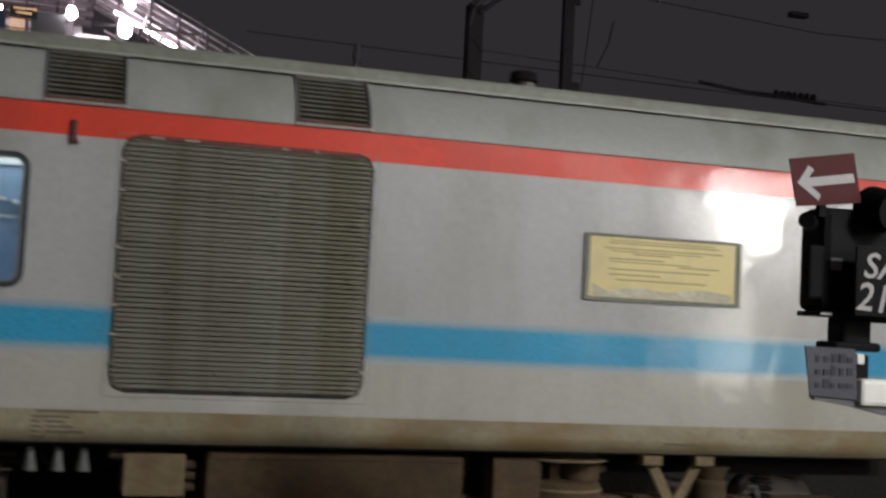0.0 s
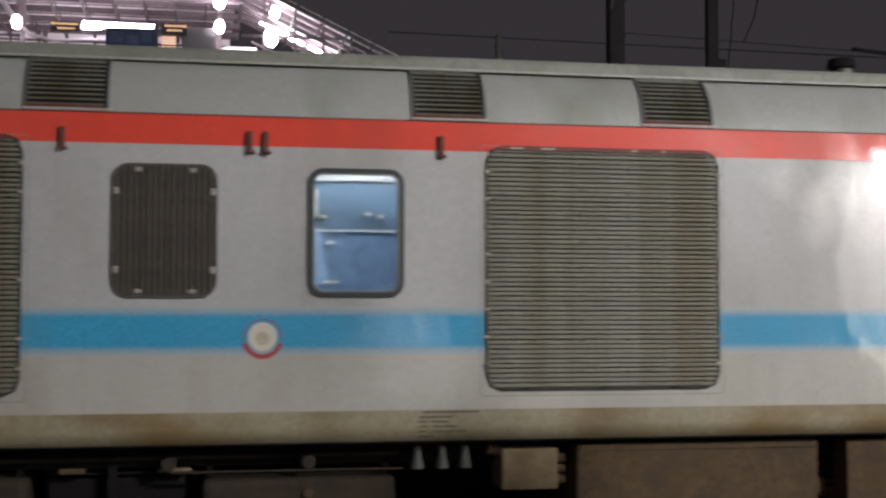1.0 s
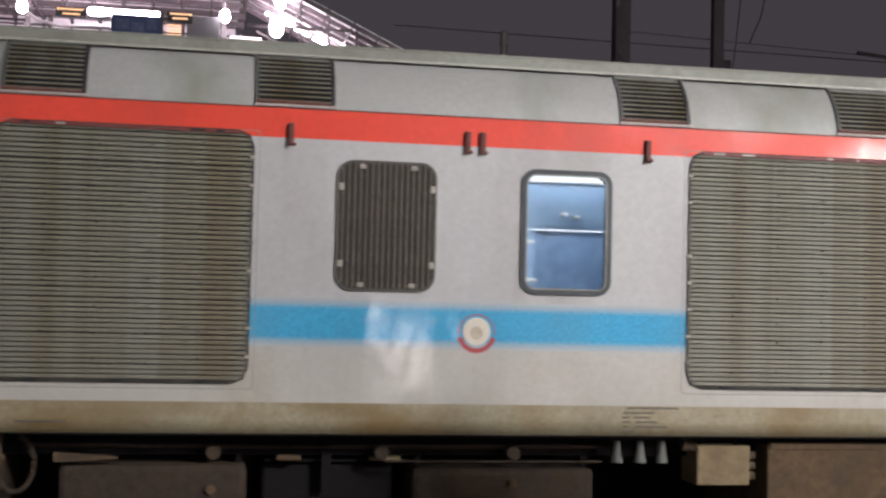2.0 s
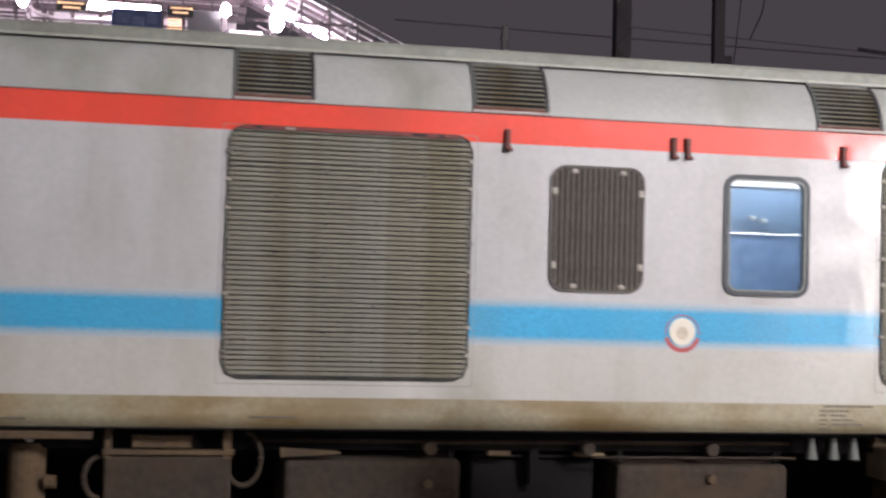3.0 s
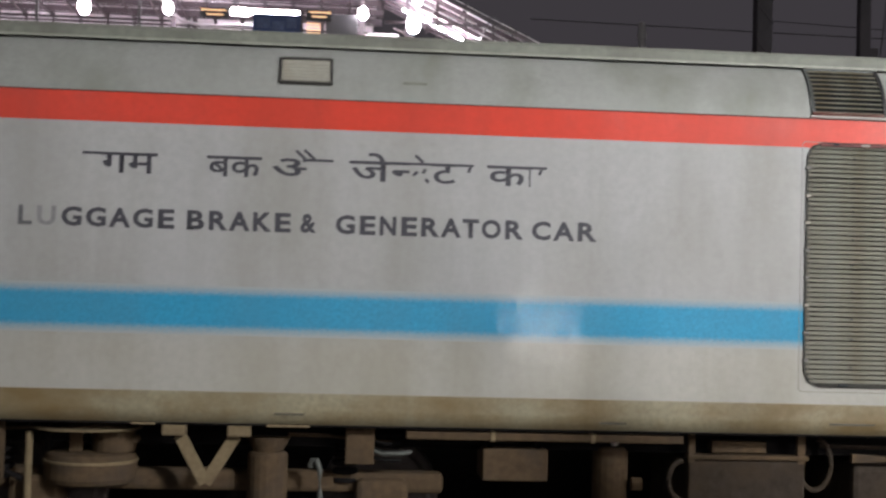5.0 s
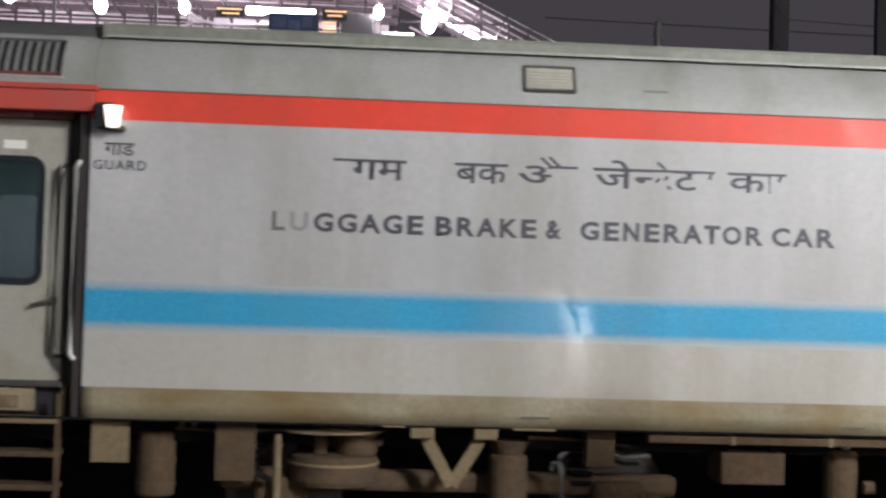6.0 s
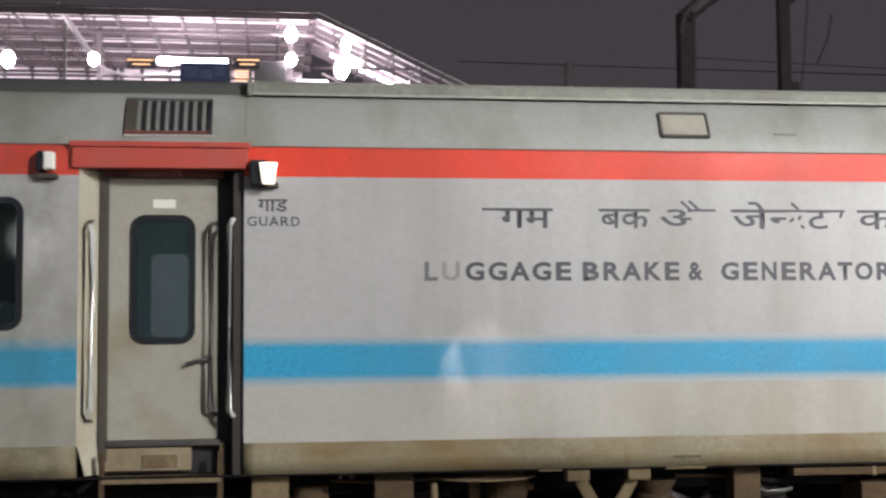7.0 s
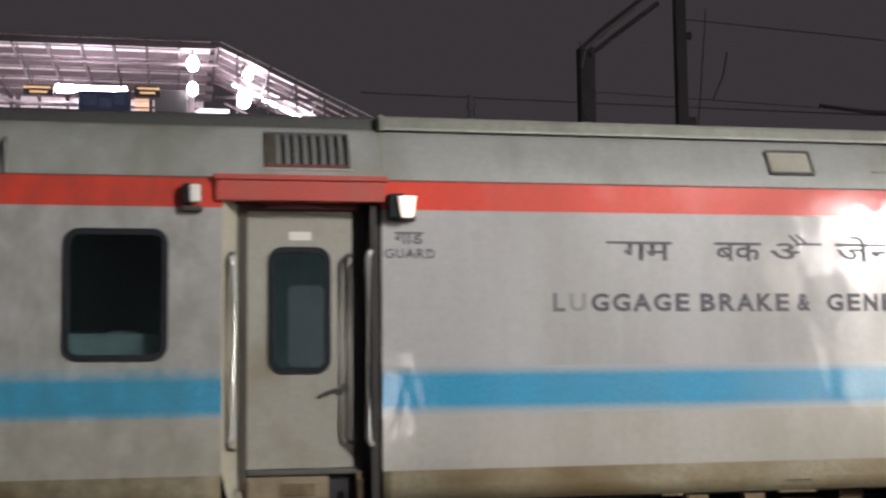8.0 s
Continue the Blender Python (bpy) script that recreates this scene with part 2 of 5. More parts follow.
PLATEGREY = material("grey_number_plate", (0.06, 0.058, 0.075), rough=0.6, vary=0.2)
INDIGO = material("dark_blue_blotches", (0.012, 0.012, 0.03), rough=0.6, vary=0.2)


# ---- mesh helpers ----
def part(name, bm, mat, parent, label="", smooth=False):
    me = bpy.data.meshes.new(name)
    bmesh.ops.recalc_face_normals(bm, faces=bm.faces)
    bm.to_mesh(me)
    bm.free()
    for m in (mat if isinstance(mat, list) else [mat]):
        me.materials.append(m)
    if smooth:
        for p in me.polygons:
            p.use_smooth = True
    ob = new(name, me)
    if parent:
        ob.parent = parent
    if label:
        tagged(ob, label)
    return ob


def box(x0, x1, y0, y1, z0, z1, bev=0.0, bm=None, turn=None, seg=2):
    own = bmesh.new()
    m = Matrix.Translation(((x0 + x1) / 2, (y0 + y1) / 2, (z0 + z1) / 2))
    if turn:
        m = m @ turn
    bmesh.ops.create_cube(own, size=1, matrix=m @ Matrix.Diagonal((abs(x1 - x0), abs(y1 - y0), abs(z1 - z0), 1)))
    if bev:
        bmesh.ops.bevel(own, geom=own.edges[:], offset=bev, segments=seg, profile=0.5, affect="EDGES")
    return join(bm, own)


def join(bm, own):
    if bm is None:
        return own
    me = bpy.data.meshes.new("tmp")
    own.to_mesh(me)
    own.free()
    bm.from_mesh(me)
    bpy.data.meshes.remove(me)
    return bm


def cyl(a, b, r, r2=None, n=16, bm=None, bev=0.0):
    a, b = Vector(a), Vector(b)
    own = bmesh.new()
    turn = (b - a).to_track_quat("Z", "Y").to_matrix().to_4x4()
    bmesh.ops.create_cone(own, cap_ends=True, segments=n, radius1=r, radius2=r if r2 is None else r2, depth=(b - a).length,
                          matrix=Matrix.Translation((a + b) / 2) @ turn)
    if bev:
        rim = [e for e in own.edges if any(len(f.verts) > 4 for f in e.link_faces)]
        bmesh.ops.bevel(own, geom=rim, offset=bev, segments=2, profile=0.5, affect="EDGES")
    return join(bm, own)


def ball(c, r, bm=None, squash=(1, 1, 1)):
    own = bmesh.new()
    bmesh.ops.create_uvsphere(own, u_segments=14, v_segments=8, radius=r, matrix=Matrix.Translation(c) @ Matrix.Diagonal((*squash, 1)))
    return join(bm, own)


def tube(points, r, n=8, bm=None):
    own = bmesh.new()
    pts = [Vector(p) for p in points]
    loops = []
    for i, p in enumerate(pts):
        way = (pts[min(i + 1, len(pts) - 1)] - pts[max(i - 1, 0)]).normalized()
        q = way.to_track_quat("Z", "Y")
        loops.append([own.verts.new(p + q @ Vector((r * math.cos(2 * math.pi * k / n), r * math.sin(2 * math.pi * k / n), 0))) for k in range(n)])
    for a, b in zip(loops, loops[1:]):
        for k in range(n):
            own.faces.new((a[k], a[(k + 1) % n], b[(k + 1) % n], b[k]))
    own.faces.new(loops[0])
    own.faces.new(loops[-1])
    return join(bm, own)


def outline(x0, x1, z0, z1, r, n=6):
    pts = []
    for cx, cz, a0 in ((x1 - r, z1 - r, 0), (x0 + r, z1 - r, 90), (x0 + r, z0 + r, 180), (x1 - r, z0 + r, 270)):
        for k in range(n + 1):
            a = radians(a0 + 90 * k / n)
            pts.append((cx + r * math.cos(a), cz + r * math.sin(a)))
    return pts


def plate(pts, y0, y1, bm=None):
    own = bmesh.new()
    f = [own.verts.new((x, y0, z)) for x, z in pts]
    b = [own.verts.new((x, y1, z)) for x, z in pts]
    own.faces.new(f)
    own.faces.new(b[::-1])
    for k in range(len(pts)):
        j = (k + 1) % len(pts)
        own.faces.new((f[k], f[j], b[j], b[k]))
    return join(bm, own)


def ring(outer, inner, y0, y1, bm=None):
    own = bmesh.new()
    loops = [[own.verts.new((x, y, z)) for x, z in pts] for pts, y in ((outer, y0), (inner, y0), (inner, y1), (outer, y1))]
    n = len(outer)
    for a, b in zip(loops, loops[1:] + loops[:1]):
        for k in range(n):
            own.faces.new((a[k], a[(k + 1) % n], b[(k + 1) % n], b[k]))
    return join(bm, own)


def lettering(text, x0, x1, z0, z1, y, bold=0.012):
    """The text as a mesh in the XZ plane that faces -y, filling the given box."""
    cu = bpy.data.curves.new("lettering", "FONT")
    cu.body, cu.extrude, cu.offset = text, 0.0, bold
    cu.resolution_u = 3
    ob = bpy.data.objects.new("lettering", cu)
    scene.collection.objects.link(ob)
    bpy.context.view_layer.update()
    me = bpy.data.meshes.new_from_object(ob.evaluated_get(bpy.context.evaluated_depsgraph_get()))
    bpy.data.objects.remove(ob)
    bm = bmesh.new()
    bm.from_mesh(me)
    bpy.data.meshes.remove(me)
    xs, ys = [v.co.x for v in bm.verts], [v.co.y for v in bm.verts]
    ax, ay = min(xs), min(ys)
    sx, sy = (x1 - x0) / (max(xs) - ax), (z1 - z0) / (max(ys) - ay)
    for v in bm.verts:
        v.co = Vector((x0 + (v.co.x - ax) * sx, y, z0 + (v.co.y - ay) * sy))
    return bm


# side bearings and advance of a bold grotesque, in thousandths of its body
WIDTHS = {"G": (45, 713, 778), "A": (0, 718, 722), "E": (73, 621, 667), "B": (73, 669, 722), "R": (73, 712, 722), "K": (75, 722, 722), "N": (74, 644, 722),
          "T": (21, 590, 611), "O": (43, 734, 778), "C": (47, 672, 722), "U": (72, 648, 722), "D": (77, 673, 722), "L": (76, 579, 611), "&": (45, 690, 722)}


def word(text, x0, x1, z0, z1, y, bold):
    """A word in wide bold capitals, letter by letter, filling the given box."""
    spots, pen = [], 0
    for ch in text:
        a, b, step = WIDTHS[ch]
        spots.append((ch, pen + a, pen + b))
        pen += step + 30
    lo, hi = spots[0][1], spots[-1][2]
    k = (x1 - x0) / (hi - lo)
    out = None
    for ch, a, b in spots:
        out = join(out, lettering(ch, x0 + (a - lo) * k, x0 + (b - lo) * k, z0, z1, y, bold))
    return out


def stroke(bm, a, b, width, y):
    """A straight brush stroke from a to b on the wall."""
    way = (Vector(b) - Vector(a)).normalized() * width / 2
    side = Vector((-way.y, way.x))
    bm.faces.new([bm.verts.new((p.x, y, p.y)) for p in (Vector(a) - side, Vector(b) - side, Vector(b) + side, Vector(a) + side)])


def worn_off(bm, x):
    """The lettering with all that lies beyond x flaked away."""
    bmesh.ops.bisect_plane(bm, geom=bm.verts[:] + bm.edges[:] + bm.faces[:], plane_co=(x, 0, 0), plane_no=(1, 0, 0), clear_outer=True)
    return bm


# ---- the ground ----
def build_ground():
    bm = bmesh.new()
    bmesh.ops.create_grid(bm, x_segments=2, y_segments=2, size=400)
    g = part("ground", bm, BALLAST, None)
    g.location = (0, 0, -0.35)
    tagged(g, "dark grey stone ballast and earth of a rail yard", "ground", kind="structure")
    bed = plate([(-60, -0.34), (60, -0.34), (60, -0.2), (-60, -0.2)], 9.3, 13.0)
    tagged(part("track_bed", bed, BALLAST, None), "raised bed of dark stone ballast under the track", "track bed", kind="structure")
    for off in (-0.84, 0.84):
        y = 11.12 + off
        bm = box(-60, 60, y - 0.07, y + 0.07, -0.17, -0.15)
        box(-60, 60, y - 0.01, y + 0.01, -0.15, -0.04, bm=bm)
        box(-60, 60, y - 0.035, y + 0.035, -0.04, 0.0, 0.008, bm=bm)
        tagged(part("rail", bm, RAIL, None), "brown steel running rail on concrete sleepers", "rail", kind="structure")
    bm = bmesh.new()
    for i in range(-40, 41):
        box(i * 0.65 - 0.12, i * 0.65 + 0.12, 9.75, 12.5, -0.27, -0.17, bm=bm)
    tagged(part("sleepers", bm, CONCRETE, None), "concrete sleepers set across the ballast bed", "sleepers", kind="stuff")
    bm = box(-60, 60, -9.0, 0.9, -0.35, 0.70)
    box(-60, 60, 0.55, 1.05, 0.701, 0.76, 0.02, bm=bm)
    # far platform added behind the van, its colour darkened for the shade there
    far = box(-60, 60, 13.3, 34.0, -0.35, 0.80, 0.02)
    tagged(part("far_platform", far, FARCONC, None), "added far-side platform, its concrete coloured dark for the shade there", "platform", kind="structure")
    tagged(part("platform", bm, CONCRETE, None), "grey concrete station platform with a coping edge", "platform", kind="structure")


# ---- the luggage and generator van ----
YS = -1.62              # the near side wall, from the van's middle line
X0, X1 = -7.6, 16.2     # its ends
SILL = 1.05
CURVE = [(0.0, 3.433), (0.012, 3.50), (0.035, 3.575), (0.07, 3.65), (0.118, 3.725), (0.175, 3.79), (0.23, 3.84), (0.27, 3.87)]
LEFT_WINDOW = (-5.075, -4.345, 2.10, 3.05)
RIGHT_WINDOW = (8.165, 8.88, 2.11, 3.062)
GRILLES = [(4.335, 6.157, 1.406, 3.256), (9.50, 11.36, 1.41, 3.26)]
DOORWAY = (-3.964, -2.79, 1.05, 3.26)


def depth_at(z):
    for (d0, z0), (d1, z1) in zip(CURVE, CURVE[1:]):
        if z <= z1:
            return d0 + (d1 - d0) * max(0, (z - z0) / (z1 - z0))
    return CURVE[-1][0]


def build_shell(van):
    inset = 0.035
    holes = [(a + inset, b - inset, c + inset, d - inset) for a, b, c, d in (LEFT_WINDOW, RIGHT_WINDOW, *GRILLES)] + [DOORWAY]
    low, straight = [(0.014, SILL), (0.004, 1.16)], [1.278, 1.685, 2.042, 3.212]
    zs = sorted(set([round(v, 3) for v in straight + [h[2] for h in holes if h[2] > 1.2] + [h[3] for h in holes]]))
    rows = low + [(0.0, z) for z in zs] + CURVE
    xs = sorted(set([X0, X1] + [round(v, 3) for h in holes for v in h[:2]] + [round(X0 + 0.7 * i, 3) for i in range(1, 34)]))
    bm = bmesh.new()
    grid = {}

    def vert(i, k):
        if (i, k) not in grid:
            grid[i, k] = bm.verts.new((xs[i], YS + rows[k][0], rows[k][1]))
        return grid[i, k]

    for k in range(len(rows) - 1):
        zm = (rows[k][1] + rows[k + 1][1]) / 2
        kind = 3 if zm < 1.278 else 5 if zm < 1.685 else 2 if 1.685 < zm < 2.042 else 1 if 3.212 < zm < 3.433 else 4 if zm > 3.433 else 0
        for i in range(len(xs) - 1):
            xm = (xs[i] + xs[i + 1]) / 2
            if any(h[0] < xm < h[1] and h[2] < zm < h[3] for h in holes):
                continue
            f = bm.faces.new((vert(i, k), vert(i + 1, k), vert(i + 1, k + 1), vert(i, k + 1)))
            f.material_index = kind
            f.smooth = zm > 3.433 or zm < 1.30
    bmesh.ops.recalc_face_normals(bm, faces=bm.faces)
    me = bpy.data.meshes.new("side_wall")
    bm.to_mesh(me)
    bm.free()
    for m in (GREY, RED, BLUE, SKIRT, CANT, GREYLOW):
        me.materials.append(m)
    wall = new("side_wall", me)
    wall.parent = van
    tagged(wall, "grey coach side with a red and a blue stripe above a dusty skirt")
    sol = wall.modifiers.new("thickness", "SOLIDIFY")
    sol.thickness, sol.offset = 0.05, -1

    # roof, far side, ends and floor
    bm = bmesh.new()
    prof = [(-1.365, 3.85), (-1.34, 3.94), (-1.15, 4.0), (-0.7, 4.07), (0, 4.10), (0.7, 4.07), (1.15, 4.01), (1.35, 3.95), (1.42, 3.85)]
    a = [bm.verts.new((X0, y, z)) for y, z in prof]
    b = [bm.verts.new((X1, y, z)) for y, z in prof]
    for k in range(len(prof) - 1):
        bm.faces.new((a[k], b[k], b[k + 1], a[k + 1])).smooth = True
    bm.faces.new(a)
    bm.faces.new(b)
    part("roof", bm, ROOF, van, "sooty grey curved roof")
    part("far_wall", plate([(X0, SILL), (X1, SILL), (X1, 3.86), (X0, 3.86)], 1.50, 1.56), GREY, van)
    for x in (X0, X1 - 0.05):
        part("end_wall", box(x, x + 0.05, YS + 0.28, 1.50, SILL, 3.87), GREY, van)
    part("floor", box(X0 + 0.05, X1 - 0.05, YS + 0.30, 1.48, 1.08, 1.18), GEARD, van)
    # rain gutter: two long lips
    G0 = -2.74
    part("gutter", box(G0, X1, YS + 0.20, YS + 0.31, 3.862, 3.945, 0.012), GUTTER, van, "weathered grey rain gutter")
    # thin strip coloured pale as the gutter's highlight
    part("gutter_lip", box(G0, X1, YS + 0.190, YS + 0.202, 3.852, 3.872, 0.004), GUTTERLIP, van)
    part("roof_edge", box(G0 + 0.01, X1, YS + 0.235, YS + 0.33, 3.947, 3.967, 0.008), GUTTER, van, "weathered grey roof edge")
    part("gutter_end", box(G0 - 0.035, G0 - 0.002, YS + 0.185, YS + 0.33, 3.845, 3.972, 0.008), GUTTER, van)
    # the end of the roof has no gutter: the sheet rolls over
    bm = bmesh.new()
    rolls = [[bm.verts.new((x, YS + d, z)) for x in (X0, G0 - 0.037)] for d, z in ((0.262, 3.862), (0.285, 3.895), (0.315, 3.93), (0.36, 3.952), (0.46, 3.972))]
    for lo, hi in zip(rolls, rolls[1:]):
        bm.faces.new((lo[0], lo[1], hi[1], hi[0])).smooth = True
    part("end_roof", bm, GUTTER, van, "grimy rolled end of the roof sheet")
    # thin bead along the top of the red stripe and a rub line over the skirt
    part("bead", box(X0, X1, YS - 0.006, YS + 0.004, 3.428, 3.437), RUST, van)
    part("skirt_lip", box(X0, X1, YS + 0.016, YS + 0.07, 1.035, 1.052, 0.004), GEARD, van)
    # roof joint over the door
    bm = bmesh.new()
    rows = [[bm.verts.new((x, YS + d - 0.004, z)) for x in (-2.787, -2.777)] for d, z in CURVE[1:]]
    for lo, hi in zip(rows, rows[1:]):
        bm.faces.new((lo[0], lo[1], hi[1], hi[0]))
    part("joint_strip", bm, GUTTER, van)


def build_grille(van, x0, x1, z0, z1):
    r = 0.12
    # backing sheet coloured near-black for the shade behind the slats
    shade = part("grille", plate(outline(x0 + 0.02, x1 - 0.02, z0 + 0.02, z1 - 0.02, r - 0.02, 2), YS + 0.10, YS + 0.13), OPENINGSHADE, van,
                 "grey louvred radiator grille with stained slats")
    part("gasket", ring(outline(x0, x1, z0, z1, r, 2), outline(x0 + 0.013, x1 - 0.013, z0 + 0.013, z1 - 0.013, r - 0.01, 2), YS - 0.012, YS + 0.10), GASKET, shade)
    # ring hides the wall's edge, coloured like the shade behind the slats
    part("rim_plate", ring(outline(x0 + 0.005, x1 - 0.005, z0 + 0.005, z1 - 0.005, r - 0.005, 2), outline(x0 + 0.042, x1 - 0.042, z0 + 0.042, z1 - 0.042, r - 0.03, 2), YS - 0.0035, YS + 0.002), GASKET, shade)
    # one slat, a tilted blade with a turned-down lip
    me = bpy.data.meshes.new("slat")
    bm = bmesh.new()
    sec = [(0.006, 0.0122), (0.0, -0.0118), (0.006, -0.0132), (0.014, 0.0120), (0.045, 0.020), (0.045, 0.023)]
    a = [bm.verts.new((-0.5, y, z)) for y, z in sec]
    b = [bm.verts.new((0.5, y, z)) for y, z in sec]
    for k in range(len(sec)):
        bm.faces.new((a[k], a[(k + 1) % len(sec)], b[(k + 1) % len(sec)], b[k]))
    bm.faces.new(a)
    bm.faces.new(b)
    bmesh.ops.recalc_face_normals(bm, faces=bm.faces)
    bm.to_mesh(me)
    bm.free()
    me.materials.append(LOUVRE)
    count = 50
    for i in range(count):
        z = z0 + 0.045 + (z1 - z0 - 0.08) * i / (count - 1)
        edge = min(z - z0, z1 - z) - 0.005
        cut = 0.014 if edge > r else 0.014 + (r - math.sqrt(max(0, r * r - (r - edge) ** 2)))
        ob = new("slat", me)
        ob.parent = shade
        ob.location = ((x0 + x1) / 2, YS - 0.011 + random.uniform(-0.002, 0.002), z + random.uniform(-0.0015, 0.0015))
        ob.scale = (x1 - x0 - 2 * cut, 1, 1)
        ob.rotation_euler = (radians(random.uniform(-3, 3)), 0, 0)
    for i in range(1, 5):
        x = x0 + (x1 - x0) * i / 5
        part("stiffener", box(x - 0.012, x + 0.012, YS + 0.045, YS + 0.07, z0 + 0.03, z1 - 0.03), DULL, shade)
    for side in (x0 + 0.01, x1 - 0.01):
        for i in range(8):
            z = z0 + 0.2 + (z1 - z0 - 0.4) * i / 7
            part("clip", box(side - 0.02, side + 0.02, YS - 0.022, YS, z - 0.012, z + 0.012, 0.004), CLIP if random.random() < 0.45 else DULL, shade)
    # rusty red flange along the head and a fine panel joint all round
    part("head_flange", box(x0 + 0.10, x1 - 0.10, YS - 0.022, YS - 0.002, z1 - 0.032, z1 - 0.006, 0.004), HEADRUST, shade, "rust-red head flange")
    for i in range(7):
        x = x0 + 0.16 + (x1 - x0 - 0.4) * i / 6 + random.uniform(-0.05, 0.05)
        part("flange_patch", box(x, x + random.uniform(0.03, 0.12), YS - 0.0225, YS - 0.004, z1 - 0.028, z1 - 0.008, 0.003), random.choice((CLIP, RUST, RUBBER)), shade)
    for i in range(1, 5):
        x = x0 + (x1 - x0) * i / 5
        for k in range(9):
            z = z0 + 0.16 + (z1 - z0 - 0.3) * k / 8 + random.uniform(-0.03, 0.03)
            part("rivet", box(x - 0.006, x + 0.006, YS - 0.0155, YS - 0.003, z - 0.007, z + 0.007), RUBBER, shade)
    o = 0.032
    part("panel_joint", ring(outline(x0 - o - 0.005, x1 + o + 0.005, z0 - o - 0.005, z1 + 0.001, 0.02, 1), outline(x0 - o, x1 + o, z0 - o, z1 - 0.004, 0.018, 1), YS - 0.0015, YS + 0.004), GUTTER, shade)
    for i in range(3):
        x = x0 + (x1 - x0) * (0.15 + 0.32 * i)
        part("drain", box(x, x + 0.07, YS - 0.018, YS, z0 + 0.008, z0 + 0.03, 0.004), RUBBER, shade)


def build_roof_vent(van, x0, x1, z0=3.462, z1=3.845, upright=False, label=""):
    levels = [z0 + (z1 - z0) * i / 6 for i in range(7)]
    # near-black skin on the uncut wall stands in for the shaded vent opening
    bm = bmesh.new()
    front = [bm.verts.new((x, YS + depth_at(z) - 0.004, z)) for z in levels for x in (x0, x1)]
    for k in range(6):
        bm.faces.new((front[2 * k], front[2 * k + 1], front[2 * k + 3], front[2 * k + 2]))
    vent = part("roof_vent", bm, OPENINGSHADE, van, label)

    def cheek(xa, xb, out, name="vent_cheek", mat=None):
        bm = bmesh.new()
        o = [[bm.verts.new((x, YS + depth_at(z) - y, z)) for z in levels for y in (0.0, out)] for x in (xa, xb)]
        for k in range(6):
            for lo in o:
                bm.faces.new((lo[2 * k], lo[2 * k + 1], lo[2 * k + 3], lo[2 * k + 2]))
            for y in (0, 1):
                bm.faces.new((o[0][2 * k + y], o[1][2 * k + y], o[1][2 * k + 2 + y], o[0][2 * k + 2 + y]))
        for k in (0, 12):
            bm.faces.new((o[0][k], o[0][k + 1], o[1][k + 1], o[1][k]))
        return part(name, bm, mat or VENT, vent)

    cheek(x0, x0 + (0.085 if upright else 0.025), 0.022, "vent_cheek", POSTBROWN if upright else VENT)
    cheek(x1 - 0.03, x1, 0.03, "vent_cheek", JAMB)
    part("vent_lip", box(x0, x1, YS + depth_at(z0) - 0.026, YS + depth_at(z0) + 0.01, z0 - 0.002, z0 + 0.022, 0.004), RUST, vent)
    part("sill_lip", box(x0 - 0.01, x1 + 0.02, YS + depth_at(z0) - 0.020, YS + depth_at(z0) + 0.01, z0 - 0.022, z0 - 0.004, 0.004), SILLPALE, vent)
    part("vent_lip", box(x0, x1, YS + depth_at(z1) - 0.03, YS + depth_at(z1), z1 - 0.012, z1 + 0.01, 0.004), VENT, vent)
    if upright:
        for i in range(8):
            x = x0 + 0.10 + (x1 - x0 - 0.16) * i / 7
            cheek(x - 0.013, x + 0.013, 0.02, "slat", VENTGREY)
    else:
        for i in range(10):
            z = z0 + 0.02 + (z1 - z0 - 0.04) * i / 9
            y = YS + depth_at(z) - 0.02
            t = Matrix.Rotation(radians(35), 4, "X")
            part("slat", box(x0 + 0.025, x1 - 0.03, y - 0.014, y + 0.014, z - 0.002, z + 0.002, turn=t), LOUVRE, vent)
    return vent


